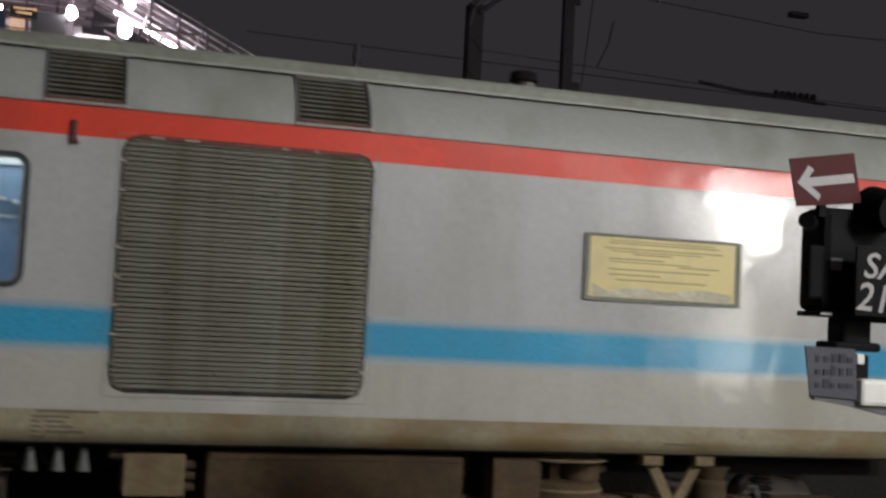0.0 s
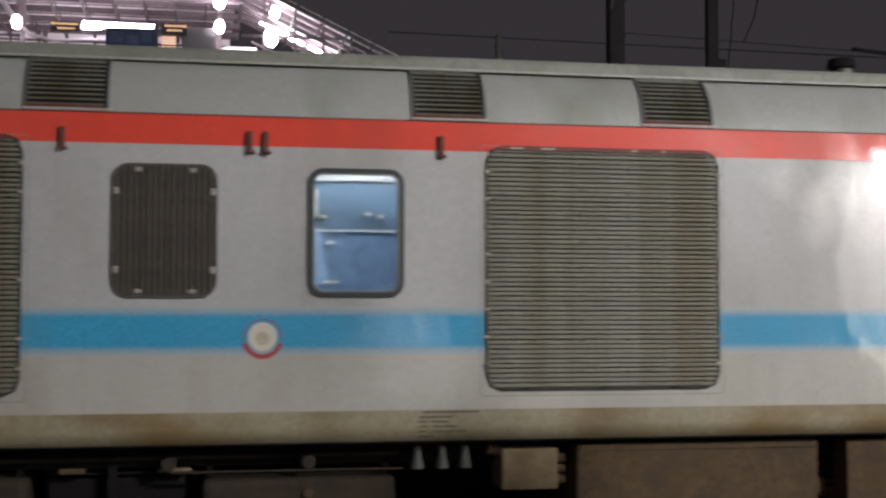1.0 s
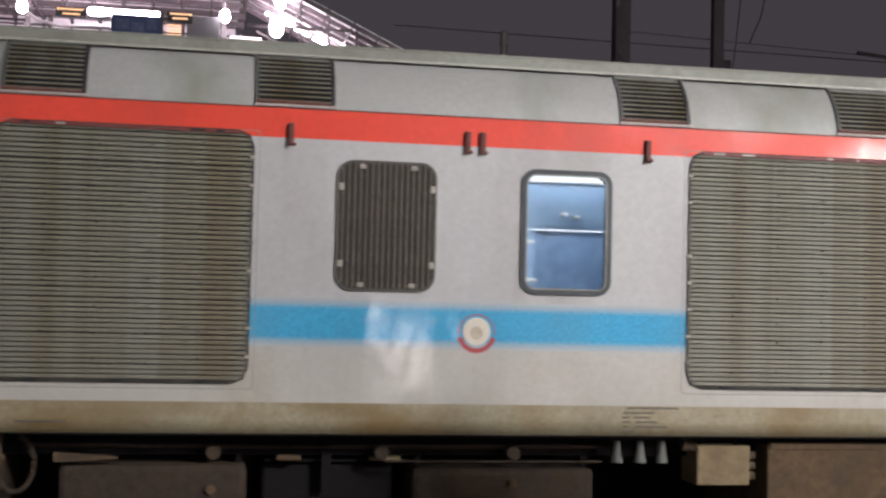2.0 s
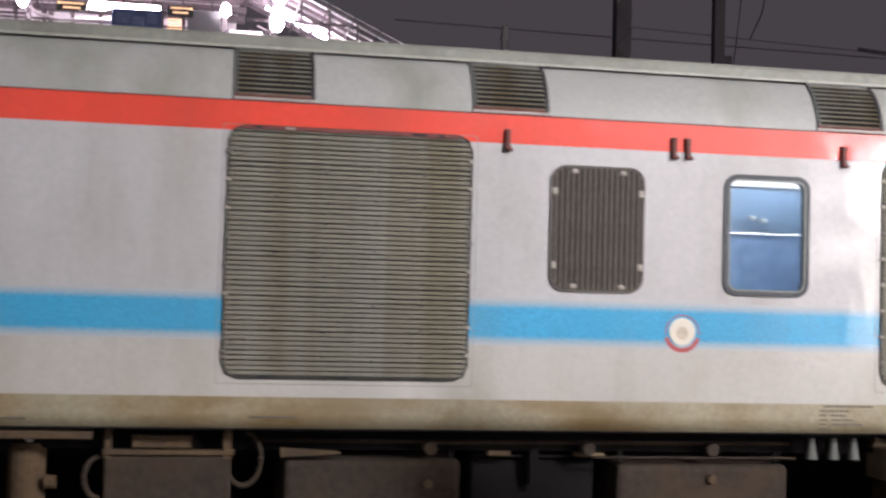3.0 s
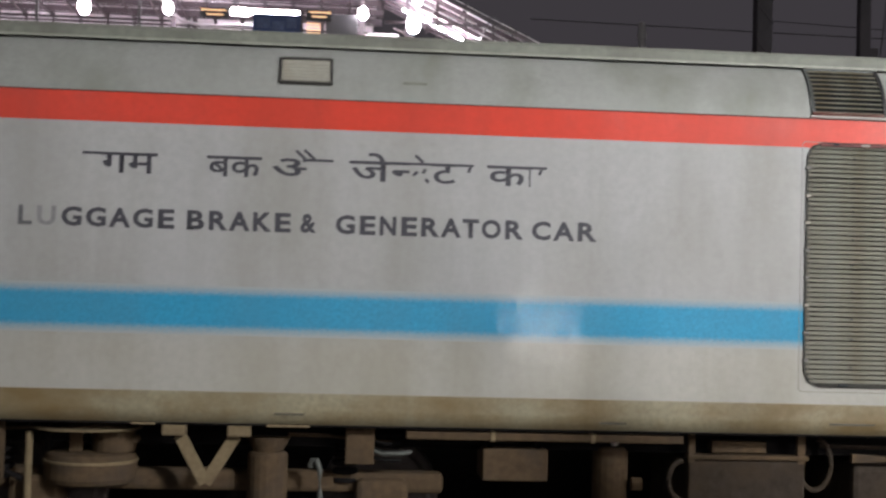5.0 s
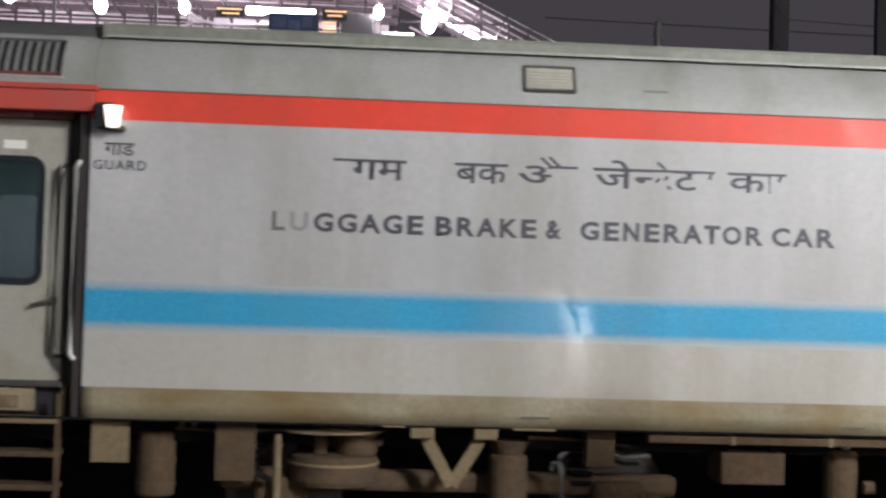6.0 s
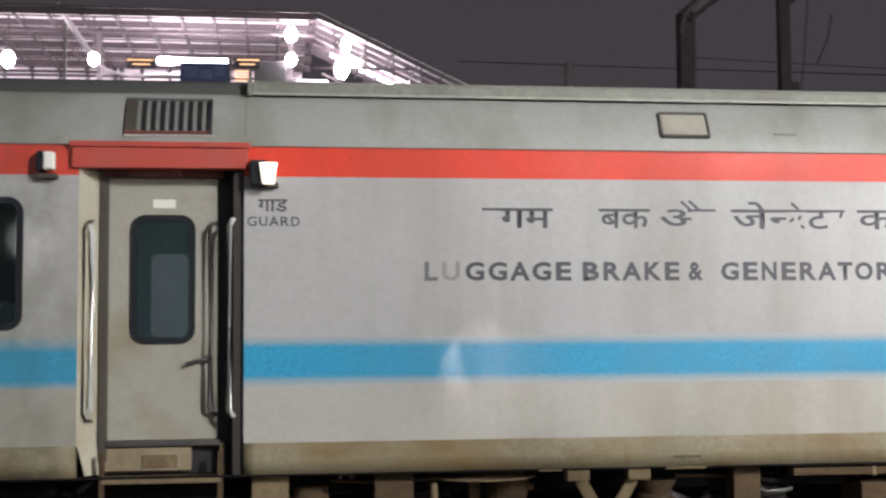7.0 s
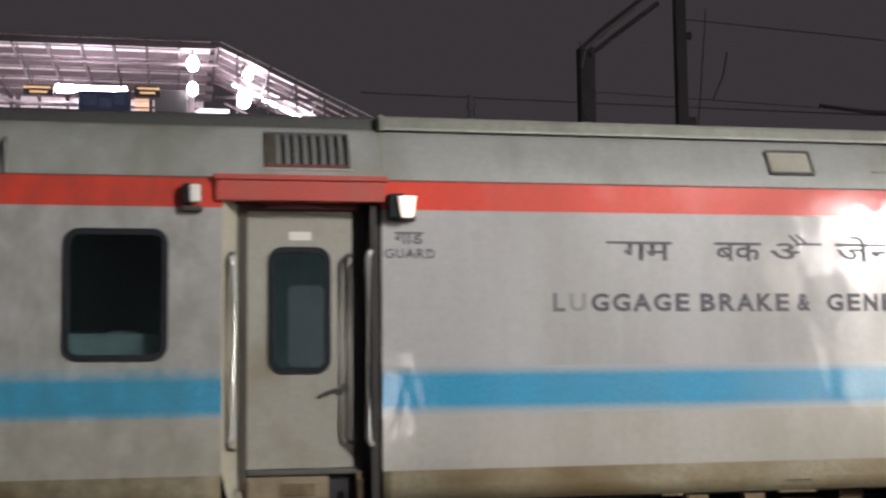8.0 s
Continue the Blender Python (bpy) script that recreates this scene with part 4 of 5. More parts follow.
def build_underframe(van):
    # beam and pan coloured near-black for the shade below the skirt
    part("sole_beam", box(X0, X1, YS + 0.35, YS + 0.50, 0.86, 1.06), GEARD, van, "sole beam, near-black for the shade under the body")
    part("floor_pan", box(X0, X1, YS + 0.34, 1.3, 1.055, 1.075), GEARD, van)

    def block(name, x0, x1, z0, z1, d=0.2, deep=0.5, mat=GEAR, bev=0.012, label=""):
        return part(name, box(x0, x1, YS + d, YS + d + deep, z0, z1, bev), mat, van, label)

    def hangers(x0, x1, z, d=0.3):
        for x in (x0 + 0.06, x1 - 0.06):
            part("hanger", box(x - 0.02, x + 0.02, YS + d + 0.05, YS + d + 0.09, z - 0.02, 1.07), GEARD, van)

    # by the door
    block("bracket_plate", -2.731, -2.463, 0.72, 1.07, 0.12, 0.05, GEARL, 0.006)
    bm = cyl((-2.30, YS + 0.40, 0.45), (-2.30, YS + 0.40, 0.93), 0.145, n=20, bev=0.02)
    for z in (0.52, 0.70):
        cyl((-2.30, YS + 0.40, z), (-2.30, YS + 0.40, z + 0.03), 0.152, n=20, bm=bm)
    part("air_reservoir", bm, GEAR, van, "dusty upright air reservoir", False)
    part("strap", box(-2.34, -2.26, YS + 0.30, YS + 0.5, 0.93, 1.07), GEARD, van)
    block("bracket_plate", -1.836, -1.545, 0.60, 1.07, 0.14, 0.05, GEAR, 0.006)
    part("link_rod", cyl((-1.383, YS + 0.22, 0.35), (-1.383, YS + 0.22, 0.945), 0.028, n=10), GEARL, van)
    part("link_rod", tube([(-1.66, YS + 0.2, 0.62), (-1.55, YS + 0.2, 0.66), (-1.42, YS + 0.2, 0.60)], 0.022), GEARD, van)

    def bogie(cx, full=True):
        b = part("bogie", box(cx - 1.75, cx + 1.75, YS + 0.40, YS + 0.58, 0.50, 0.66, 0.04), GEAR, van, "dusty two-axle bogie")
        for sx in (-1.28, 1.28):
            w = cyl((cx + sx, YS + 0.72, 0.457), (cx + sx, YS + 0.85, 0.457), 0.457, n=40, bev=0.02)
            cyl((cx + sx, YS + 0.70, 0.457), (cx + sx, YS + 0.73, 0.457), 0.36, 0.40, n=40, bm=w)
            part("wheel", w, TREAD, b)
            part("axle", cyl((cx + sx, YS + 0.45, 0.457), (cx + sx, 1.2, 0.457), 0.09), TREAD, b)
            part("axle_box", box(cx + sx - 0.2, cx + sx + 0.2, YS + 0.30, YS + 0.6, 0.30, 0.62, 0.05), GEAR, b)
            sp = bmesh.new()
            for k in range(5):
                cyl((cx + sx - 0.28, YS + 0.45, 0.58 + k * 0.065), (cx + sx - 0.28, YS + 0.45, 0.615 + k * 0.065), 0.10, n=16, bm=sp, bev=0.012)
            part("coil_spring", sp, GEARD, b)
        # air spring under a dished plate
        sx = cx - 0.93
        sp = cyl((sx, YS + 0.42, 0.965), (sx, YS + 0.42, 0.98), 0.42, n=32)
        cyl((sx + 0.10, YS + 0.42, 0.98), (sx + 0.10, YS + 0.42, 1.055), 0.26, 0.11, n=24, bm=sp)
        part("spring_plate", sp, GEARL, b)
        part("air_spring", cyl((sx + 0.03, YS + 0.42, 0.55), (sx + 0.03, YS + 0.42, 0.79), 0.34, n=32, bev=0.05), GEAR, b)
        part("air_spring_band", cyl((sx + 0.03, YS + 0.42, 0.71), (sx + 0.03, YS + 0.42, 0.735), 0.35, n=32, bev=0.008), GEARL, b)
        part("spring_seat", cyl((sx + 0.20, YS + 0.40, 0.78), (sx + 0.20, YS + 0.40, 0.965), 0.155, 0.175, n=20, bev=0.02), GEAR, b)
        part("seat_lug", box(sx + 0.30, sx + 0.40, YS + 0.3, YS + 0.5, 0.86, 0.92, 0.02), GEAR, b)
        part("spring_post", box(sx - 0.11, sx - 0.02, YS + 0.30, YS + 0.38, 0.79, 0.965, 0.01), GEAR, b)
        part("spring_post", box(sx - 0.30, sx - 0.25, YS + 0.34, YS + 0.42, 0.79, 0.965, 0.01), GEARD, b)
        for a in (cx - 0.25, cx + 0.22):
            part("stay_bracket", box(a - 0.086, a + 0.086, YS + 0.03, YS + 0.14, 0.95, 1.062, 0.012), GEARL, b)
        for a in (cx - 0.215, cx + 0.19):
            foot = Vector((cx - 0.02, YS + 0.12, 0.60))
            top = Vector((a, YS + 0.12, 0.95))
            mid, way = (foot + top) / 2, foot - top
            tilt = Matrix.Rotation(math.atan2(way.x, way.z), 4, "Y")
            bm = box(-0.045, 0.045, -0.015, 0.015, -way.length / 2, way.length / 2, 0.006)
            bm.transform(Matrix.Translation(mid) @ tilt)
            part("stay", bm, GEARL, b)
        bm = cyl((cx + 0.42, YS + 0.32, 0.42), (cx + 0.42, YS + 0.32, 0.82), 0.15, n=20, bev=0.03)
        cyl((cx + 0.42, YS + 0.32, 0.82), (cx + 0.42, YS + 0.32, 0.93), 0.11, 0.17, n=20, bm=bm)
        part("damper", bm, GEAR, b)
        part("hose", tube([(cx + 0.74, YS + 0.22, 0.72), (cx + 0.755, YS + 0.2, 0.77), (cx + 0.785, YS + 0.18, 0.775), (cx + 0.81, YS + 0.18, 0.70), (cx + 0.82, YS + 0.18, 0.5), (cx + 0.78, YS + 0.2, 0.4)], 0.022), PALEHOSE, b)

    bogie(-0.07)
    bogie(14.07)
    block("relay_box", 0.925, 1.14, 0.75, 1.06, 0.15, 0.2, GEAR, 0.01, "square dusty relay box")
    bm = bmesh.new()
    for k in range(4):
        tube([(1.12, YS + 0.25, 0.98 - 0.06 * k), (1.22, YS + 0.2, 0.96 - 0.06 * k), (1.34, YS + 0.25, 0.97 - 0.065 * k)], 0.014, bm=bm)
    part("cable", bm, GEARD, van)
    block("conduit_tray", 1.37, 3.45, 0.955, 1.015, 0.06, 0.12, GEAR, 0.006, "long brown conduit tray")
    for x in (2.0, 2.75):
        part("tray_clamp", box(x, x + 0.03, YS + 0.05, YS + 0.19, 0.95, 1.02), GEARL, van)
    block("battery_box", 1.95, 2.44, 0.645, 0.885, 0.14, 0.4, GEAR, 0.014, "dusty brown junction box")
    hangers(1.95, 2.44, 0.88, 0.2)
    bm = cyl((2.97, YS + 0.42, 0.35), (2.97, YS + 0.42, 0.90), 0.135, n=18, bev=0.04)
    ball((2.99, YS + 0.40, 0.92), 0.05, bm)
    cyl((3.11, YS + 0.30, 0.62), (3.19, YS + 0.30, 0.62), 0.05, n=10, bm=bm)
    part("filter_bowl", bm, GEAR, van, "dusty filter bowl with a pale cap")
    part("filter_cap", ball((2.99, YS + 0.36, 0.925), 0.035), LENS, van)
    for x in (-2.09, -2.0):
        bm = cyl((x, YS + 0.2, 0.985), (x, YS + 0.2, 1.05), 0.022, 0.014, n=10)
        part("pipe_union", bm, PALEHOSE, van)
    part("brake_pipe", tube([(-2.15, YS + 0.3, 0.965), (-1.85, YS + 0.3, 0.95), (-1.5, YS + 0.32, 0.955), (-1.3, YS + 0.32, 0.97)], 0.014), GEAR, van)
    part("brake_pipe", tube([(0.5, YS + 0.28, 0.95), (0.8, YS + 0.28, 0.945), (1.3, YS + 0.28, 0.90)], 0.014), GEAR, van)
    part("brake_pipe", tube([(4.6, YS + 0.33, 0.93), (6.4, YS + 0.33, 0.92), (8.9, YS + 0.33, 0.93)], 0.016), GEARM, van)
    part("cable_loop", tube([(1.1, YS + 0.24, 0.86), (1.2, YS + 0.2, 0.825), (1.35, YS + 0.2, 0.83), (1.42, YS + 0.24, 0.84)], 0.016), PALEHOSE, van)
    part("skirt_step", box(0.35, 0.66, YS + 0.01, YS + 0.06, 1.028, 1.046, 0.004), GEARL, van)
    part("skirt_step", box(-0.62, -0.45, YS + 0.01, YS + 0.06, 1.030, 1.046, 0.004), GEARL, van)
    part("tank_plug", cyl((5.92, YS + 0.235, 0.62), (5.92, YS + 0.20, 0.62), 0.035, n=12), GEAR, van)
    part("tank_plug", cyl((8.20, YS + 0.235, 0.66), (8.20, YS + 0.20, 0.66), 0.035, n=12), GEAR, van)
    # fuel tanks and equipment cases
    block("equipment_case", 3.53, 4.44, 0.25, 0.82, 0.2, 1.2, GEARM, 0.02, "long brown equipment case")
    block("case_rail", 3.52, 4.46, 0.83, 0.865, 0.18, 0.1, GEAR, 0.006)
    block("case_head", 3.72, 4.15, 0.875, 0.965, 0.24, 0.3, GEAR, 0.01)
    block("case_post", 3.53, 3.58, 0.80, 1.06, 0.2, 0.05, GEAR, 0.004)
    block("case_post", 4.38, 4.44, 0.80, 1.06, 0.2, 0.05, GEAR, 0.004)
    arc = [(4.53 + 0.13 * math.cos(a), YS + 0.25, 0.80 + 0.20 * math.sin(a)) for a in [radians(80 - 20 * k) for k in range(13)]]
    part("hoop", tube(arc, 0.02), GEARM, van)
    arc = [(3.50 + 0.11 * math.cos(a), YS + 0.25, 0.66 + 0.15 * math.sin(a)) for a in [radians(90 + 18 * k) for k in range(11)]]
    part("hoop", tube(arc, 0.02), GEARM, van)
    block("fuel_tank", 4.83, 6.18, 0.25, 0.80, 0.24, 1.3, GEARM, 0.05, "dull brown fuel tank")
    part("wedge", plate([(4.80, 0.82), (5.25, 0.845), (5.24, 0.865), (4.80, 0.89)], YS + 0.18, YS + 0.22), GEAR, van)
    hangers(4.83, 6.18, 0.80)
    for x in (5.93, 7.18, 8.20):
        part("filler_cap", cyl((x, YS + 0.20, 0.89), (x, YS + 0.30, 0.89), 0.055, n=16, bev=0.01), GEARM, van)
    block("dark_case", 6.30, 7.30, 0.25, 0.78, 0.45, 1.0, GEARD, 0.03, "equipment case, near-black for the shade under the body")
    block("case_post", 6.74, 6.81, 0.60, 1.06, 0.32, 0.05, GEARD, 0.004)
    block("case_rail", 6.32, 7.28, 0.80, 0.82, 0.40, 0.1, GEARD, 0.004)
    part("cap", box(6.40, 6.58, YS + 0.3, YS + 0.4, 0.82, 0.86, 0.01), GEAR, van)
    part("cap", box(7.10, 7.34, YS + 0.3, YS + 0.4, 0.82, 0.85, 0.01), GEARL, van)
    block("fuel_tank", 7.42, 8.86, 0.25, 0.77, 0.24, 1.3, GEARM, 0.05, "dull brown fuel tank")
    part("tank_rail", box(7.2, 8.9, YS + 0.2, YS + 0.24, 0.82, 0.835, 0.004), GEARM, van)
    hangers(7.42, 8.86, 0.77)
    for x in (9.01, 9.198, 9.374):
        bm = cyl((x, YS + 0.16, 0.93), (x, YS + 0.16, 1.02), 0.030, 0.022, n=12)
        cyl((x, YS + 0.16, 0.83), (x, YS + 0.16, 0.93), 0.050, 0.030, n=12, bm=bm)
        part("coupler_socket", bm, PALEHOSE, van, "pale flared coupler socket")
    block("socket_rail", 8.9, 9.5, 1.0, 1.05, 0.12, 0.1, GEARD, 0.004)
    block("control_box", 9.655, 10.095, 0.655, 0.965, 0.12, 0.35, GEARL, 0.014, "beige control box with round glands")
    for x, z in ((9.56, 0.965), (9.60, 0.955)):
        part("gland", cyl((x, YS + 0.2, z), (x + 0.08, YS + 0.2, z - 0.02), 0.045, n=12), GEAR, van)
    for z in (0.72, 0.80, 0.88):
        part("gland", cyl((10.095, YS + 0.22, z), (10.17, YS + 0.22, z), 0.032, n=12), GEAR, van)
    hangers(9.655, 10.095, 0.96, 0.2)
    block("generator_case", 10.25, 12.24, 0.25, 0.99, 0.14, 1.3, GEAR, 0.02, "large brown generator case")
    part("case_lid", box(10.27, 12.22, YS + 0.125, YS + 0.142, 0.935, 0.985, 0.006), GEAR, van)
    hangers(10.25, 12.24, 0.99)
    block("side_case", 12.49, 12.90, 0.30, 0.985, 0.14, 1.0, GEAR, 0.02, "brown equipment case")
    hangers(12.49, 12.90, 0.98)


def build_van():
    van = new("luggage_van")
    van.empty_display_size = 1.0
    van.location = (0, 11.12, 0)
    tagged(van, "grey railway luggage and generator van with red and blue stripes", "railway coach")
    build_shell(van)
    for g in GRILLES:
        build_grille(van, *g)
    for a, b in ((4.37, 4.955), (6.152, 6.735), (8.94, 9.50), (10.745, 11.315)):
        build_roof_vent(van, a, b, label="dark louvred vent on the curved cantrail")
    build_roof_vent(van, -3.65, -3.025, 3.52, 3.80, True, "rusty vent with upright grey slats over the door")
    build_window(van, LEFT_WINDOW, DARKGLASS, "dark rounded window of an unlit compartment", False)
    build_window(van, RIGHT_WINDOW, GLASS, "rounded window of a blue-lit compartment", True)
    build_louvred_panel(van)
    build_doorway(van)
    build_marker_lamp(van, -4.165, 3.30, LENS, "cream marker lamp on a dark bracket", False)
    build_marker_lamp(van, -2.60, 3.25, GUARDGLOW, "lit guard lamp with a flared shade", True)
    build_writing(van)
    build_fittings(van)
    build_underframe(van)
    return van


# ---- the footbridge behind ----
def build_footbridge():
    b = new("footbridge")
    b.location = (0, 25, 0)
    tagged(b, "lit station footbridge with a white sheet roof on steel purlins", "footbridge")
    L, R, NEAR, FAR, TOP = -26.0, 0.80, 0.0, 5.4, 8.38
    SLOPE = (7.02 - 8.38) / (3.62 - 0.72)
    END = 7.4
    part("deck", box(L, R, NEAR + 0.3, FAR - 0.3, 4.6, 4.9), CONCRETE, b)
    for x in (-24, -17, -10, -3.5, 0.3):
        for y in (NEAR + 1.3, FAR - 0.4):
            part("column", box(x - 0.12, x + 0.12, y - 0.12, y + 0.12, -0.35, 4.6), PURLIN, b)
            part("roof_post", box(x - 0.05, x + 0.05, y - 0.05, y + 0.05, 4.9, TOP), PURLIN, b)
    # level roof: sheets between rafters, purlins below them
    step = 0.62
    n = int((R - L) / step)
    for i in range(n):
        x = L + i * step
        part("roof_sheet", box(x + 0.02, x + step - 0.02, NEAR, FAR, TOP, TOP + 0.02), SHEET, b)
    for i in range(6):
        y = NEAR + 0.08 + i * 0.96
        part("purlin", box(L, R, y - 0.03, y + 0.03, TOP - 0.13, TOP - 0.005), PURLIN, b)
        part("conduit", tube([(L, y + 0.28, TOP - 0.10), (R, y + 0.28, TOP - 0.10)], 0.018, n=6), PURLIN, b)
    for i in range(0, n):
        x = L + i * step
        part("rafter", box(x - 0.022, x + 0.022, NEAR, FAR, TOP - 0.18, TOP - 0.132), PURLIN, b)
    part("fascia", box(L, R, NEAR - 0.05, NEAR - 0.02, TOP - 0.015, TOP + 0.035), PURLIN, b)
    part("tie_tube", tube([(L, NEAR + 0.5, TOP - 0.35), (R, NEAR + 0.5, TOP - 0.35)], 0.035), PURLIN, b)
    # back cladding of the gallery
    part("gallery_wall", box(L, R + 0.2, FAR, FAR + 0.08, 4.9, 7.55), PINK, b)
    for i in range(n):
        x = L + i * step
        part("clerestory_pane", box(x + 0.03, x + 0.57, FAR - 0.01, FAR + 0.05, 7.58, 8.36), SHEET, b)
        part("clerestory_mullion", box(x - 0.025, x + 0.025, FAR - 0.06, FAR + 0.05, 7.55, 8.36), PURLIN, b)
    part("clerestory_rail", box(L, R, FAR - 0.07, FAR - 0.012, 8.10, 8.15), PURLIN, b)

    # roof over the stairs, going down
    def down(x):
        return TOP + SLOPE * (x - R)

    tilt = Matrix.Rotation(-math.atan(SLOPE), 4, "Y")
    length = math.hypot(END - R, down(END) - TOP)
    m = Matrix.Translation((R, 0, TOP)) @ tilt
    k = int(length / 0.55)
    for i in range(k):
        bm = box(i * 0.55 + 0.02, i * 0.55 + 0.53, NEAR, 3.4, 0.0, 0.02)
        bm.transform(m)
        part("stair_roof_sheet", bm, SHEET, b)
    for i in range(7):
        bm = box(0, length, i * 0.55 - 0.03, i * 0.55 + 0.03, -0.09, -0.005)
        bm.transform(m)
        part("stair_purlin", bm, PURLIN, b)
    for i in range(0, k, 2):
        bm = box(i * 0.55 - 0.02, i * 0.55 + 0.02, NEAR, 3.4, -0.14, -0.092)
        bm.transform(m)
        part("stair_rafter", bm, PURLIN, b)
    for x in (1.15, 1.75, 2.3, 2.85, 4.2, 5.6, 7.0):
        part("stair_post", box(x - 0.025, x + 0.025, NEAR + 0.05, NEAR + 0.1, max(-0.35, 4.9 - 0.52 * (x - R)) - 0.6, down(x)), PURLIN, b)
    part("stair_beam", box(0.72, 2.75, NEAR + 0.04, NEAR + 0.09, 7.28, 7.33), PURLIN, b)
    part("stair_stringer", plate([(R, 4.6), (END + 2.5, -0.2), (END + 2.5, 0.1), (R, 5.0)], NEAR + 0.3, NEAR + 0.4), PURLIN, b)
    for x in (0.9, 1.5, 2.1):
        bm = box(-0.6, 0.6, NEAR + 1.5, NEAR + 1.55, -0.02, 0.02)
        bm.transform(Matrix.Translation((x + 0.6, 0, 7.55 - 0.35 * x)) @ Matrix.Rotation(math.atan(0.47), 4, "Y"))
        part("hand_rail", bm, PURLIN, b)
    # lamps under the roof
    for x, y, z, r in ((-5.10, 0.4, 7.42, 0.105), (-3.49, 0.4, 7.46, 0.085), (0.30, 0.2, 7.98, 0.10), (0.30, 0.2, 7.48, 0.085), (1.36, 0.3, 7.82, 0.085),
                       (1.285, 0.1, 7.29, 0.12), (-6.9, 0.6, 7.6, 0.10), (-9.0, 0.8, 7.5, 0.10), (-12.0, 0.8, 7.6, 0.10)):
        # globes drawn larger to stand in for the bloom round each lamp
        g = part("lamp_globe", ball((x, y, z), r * 1.25, squash=(0.9, 1, 1.25)), BULB, b, "bright white lamp globe", True)
        part("lamp_stem", tube([(x, y, z + r), (x, y, TOP - 0.1)], 0.02), PURLIN, g)
    part("tube_lamp", cyl((-1.95, 0.35, 7.45), (-0.95, 0.35, 7.45), 0.052, n=10), TUBE, b, "long white tube lamp")
    part("tube_lamp", box(-2.27, -1.92, 0.3, 0.42, 7.37, 7.51, 0.03), TUBE, b, "short bright lamp box")
    # unseen tubes added to brighten the level roof's underside
    for x in (-7.4, -3.4):
        part("tube_lamp", cyl((x, 3.2, 7.15), (x + 1.2, 3.2, 7.15), 0.03, n=8), TUBE, b, "long white tube lamp")
    # tubes added to brighten the stair roof sheets
    for s0 in (0.5, 1.6, 2.7):
        bm = cyl((s0, 1.9, -0.22), (s0 + 1.0, 1.9, -0.22), 0.03, n=8)
        bm.transform(m)
        part("tube_lamp", bm, TUBE, b, "long white tube lamp")
    # boards
    d = part("notice_board", box(-1.83, -0.90, 0.15, 0.22, 6.98, 7.385, 0.01), BOARD, b, "dark blue notice board")
    for x0, x1, z0, z1 in ((-1.76, -1.50, 7.10, 7.30), (-1.46, -1.22, 7.06, 7.24), (-1.18, -0.98, 7.12, 7.32)):
        part("board_sheet", box(x0, x1, 0.142, 0.149, z0, z1), BOARDSHEET, d)
    part("board_frame", box(-0.90, -0.86, 0.14, 0.23, 6.9, 7.50), PURLIN, b)
    for x0, x1, z0, z1 in ((-2.85, -2.29, 7.27, 7.46), (-0.80, -0.31, 7.29, 7.50)):
        s = part("display", box(x0, x1, 0.15, 0.22, z0, z1, 0.008), JAMB, b, "dark display with amber lines")
        for i, (a, c) in enumerate(((0.12, 0.9), (0.22, 0.8))):
            z = z1 - 0.05 - 0.085 * i
            part("amber_bar", box(x0 + (x1 - x0) * a, x0 + (x1 - x0) * c, 0.14, 0.149, z - 0.016, z + 0.012), AMBER, s)
        part("amber_bar", box(x0 + 0.02 if x0 < -2 else x1 - 0.07, x0 + 0.07 if x0 < -2 else x1 - 0.02, 0.139, 0.148, z1 - 0.075, z1 - 0.03), AMBER, s)
    for i in range(4):
        part("amber_bar", box(-0.79, -0.52, 0.15, 0.2, 7.222 - 0.062 * i, 7.240 - 0.062 * i), AMBER, b)
    part("cabinet", box(-0.42, 0.20, 0.2, 0.5, 6.7, 7.44, 0.01), BOX, b, "grey equipment cabinet")
    part("panel", box(0.42, 1.05, 1.2, 1.25, 6.8, 7.30), SHEET, b)
    part("canopy_rail", tube([(-3.36, 0.3, 7.33), (-3.2, 0.3, 7.20), (-2.8, 0.3, 7.12), (-2.0, 0.3, 7.16), (-1.85, 0.3, 7.16)], 0.03), SHEET, b)
    part("gallery_rail", box(L, -3.4, 0.25, 0.3, 7.16, 7.20), PURLIN, b)
    part("gallery_post", box(-5.98, -5.92, 0.2, 0.26, 4.9, 8.3), MASTL, b)
    part("gallery_post", box(-4.04, -3.98, 0.2, 0.26, 4.9, 8.3), MASTL, b)
    part("brace", tube([(-4.15, 0.1, 8.45), (-3.55, 0.3, 7.55)], 0.05), SHEET, b)


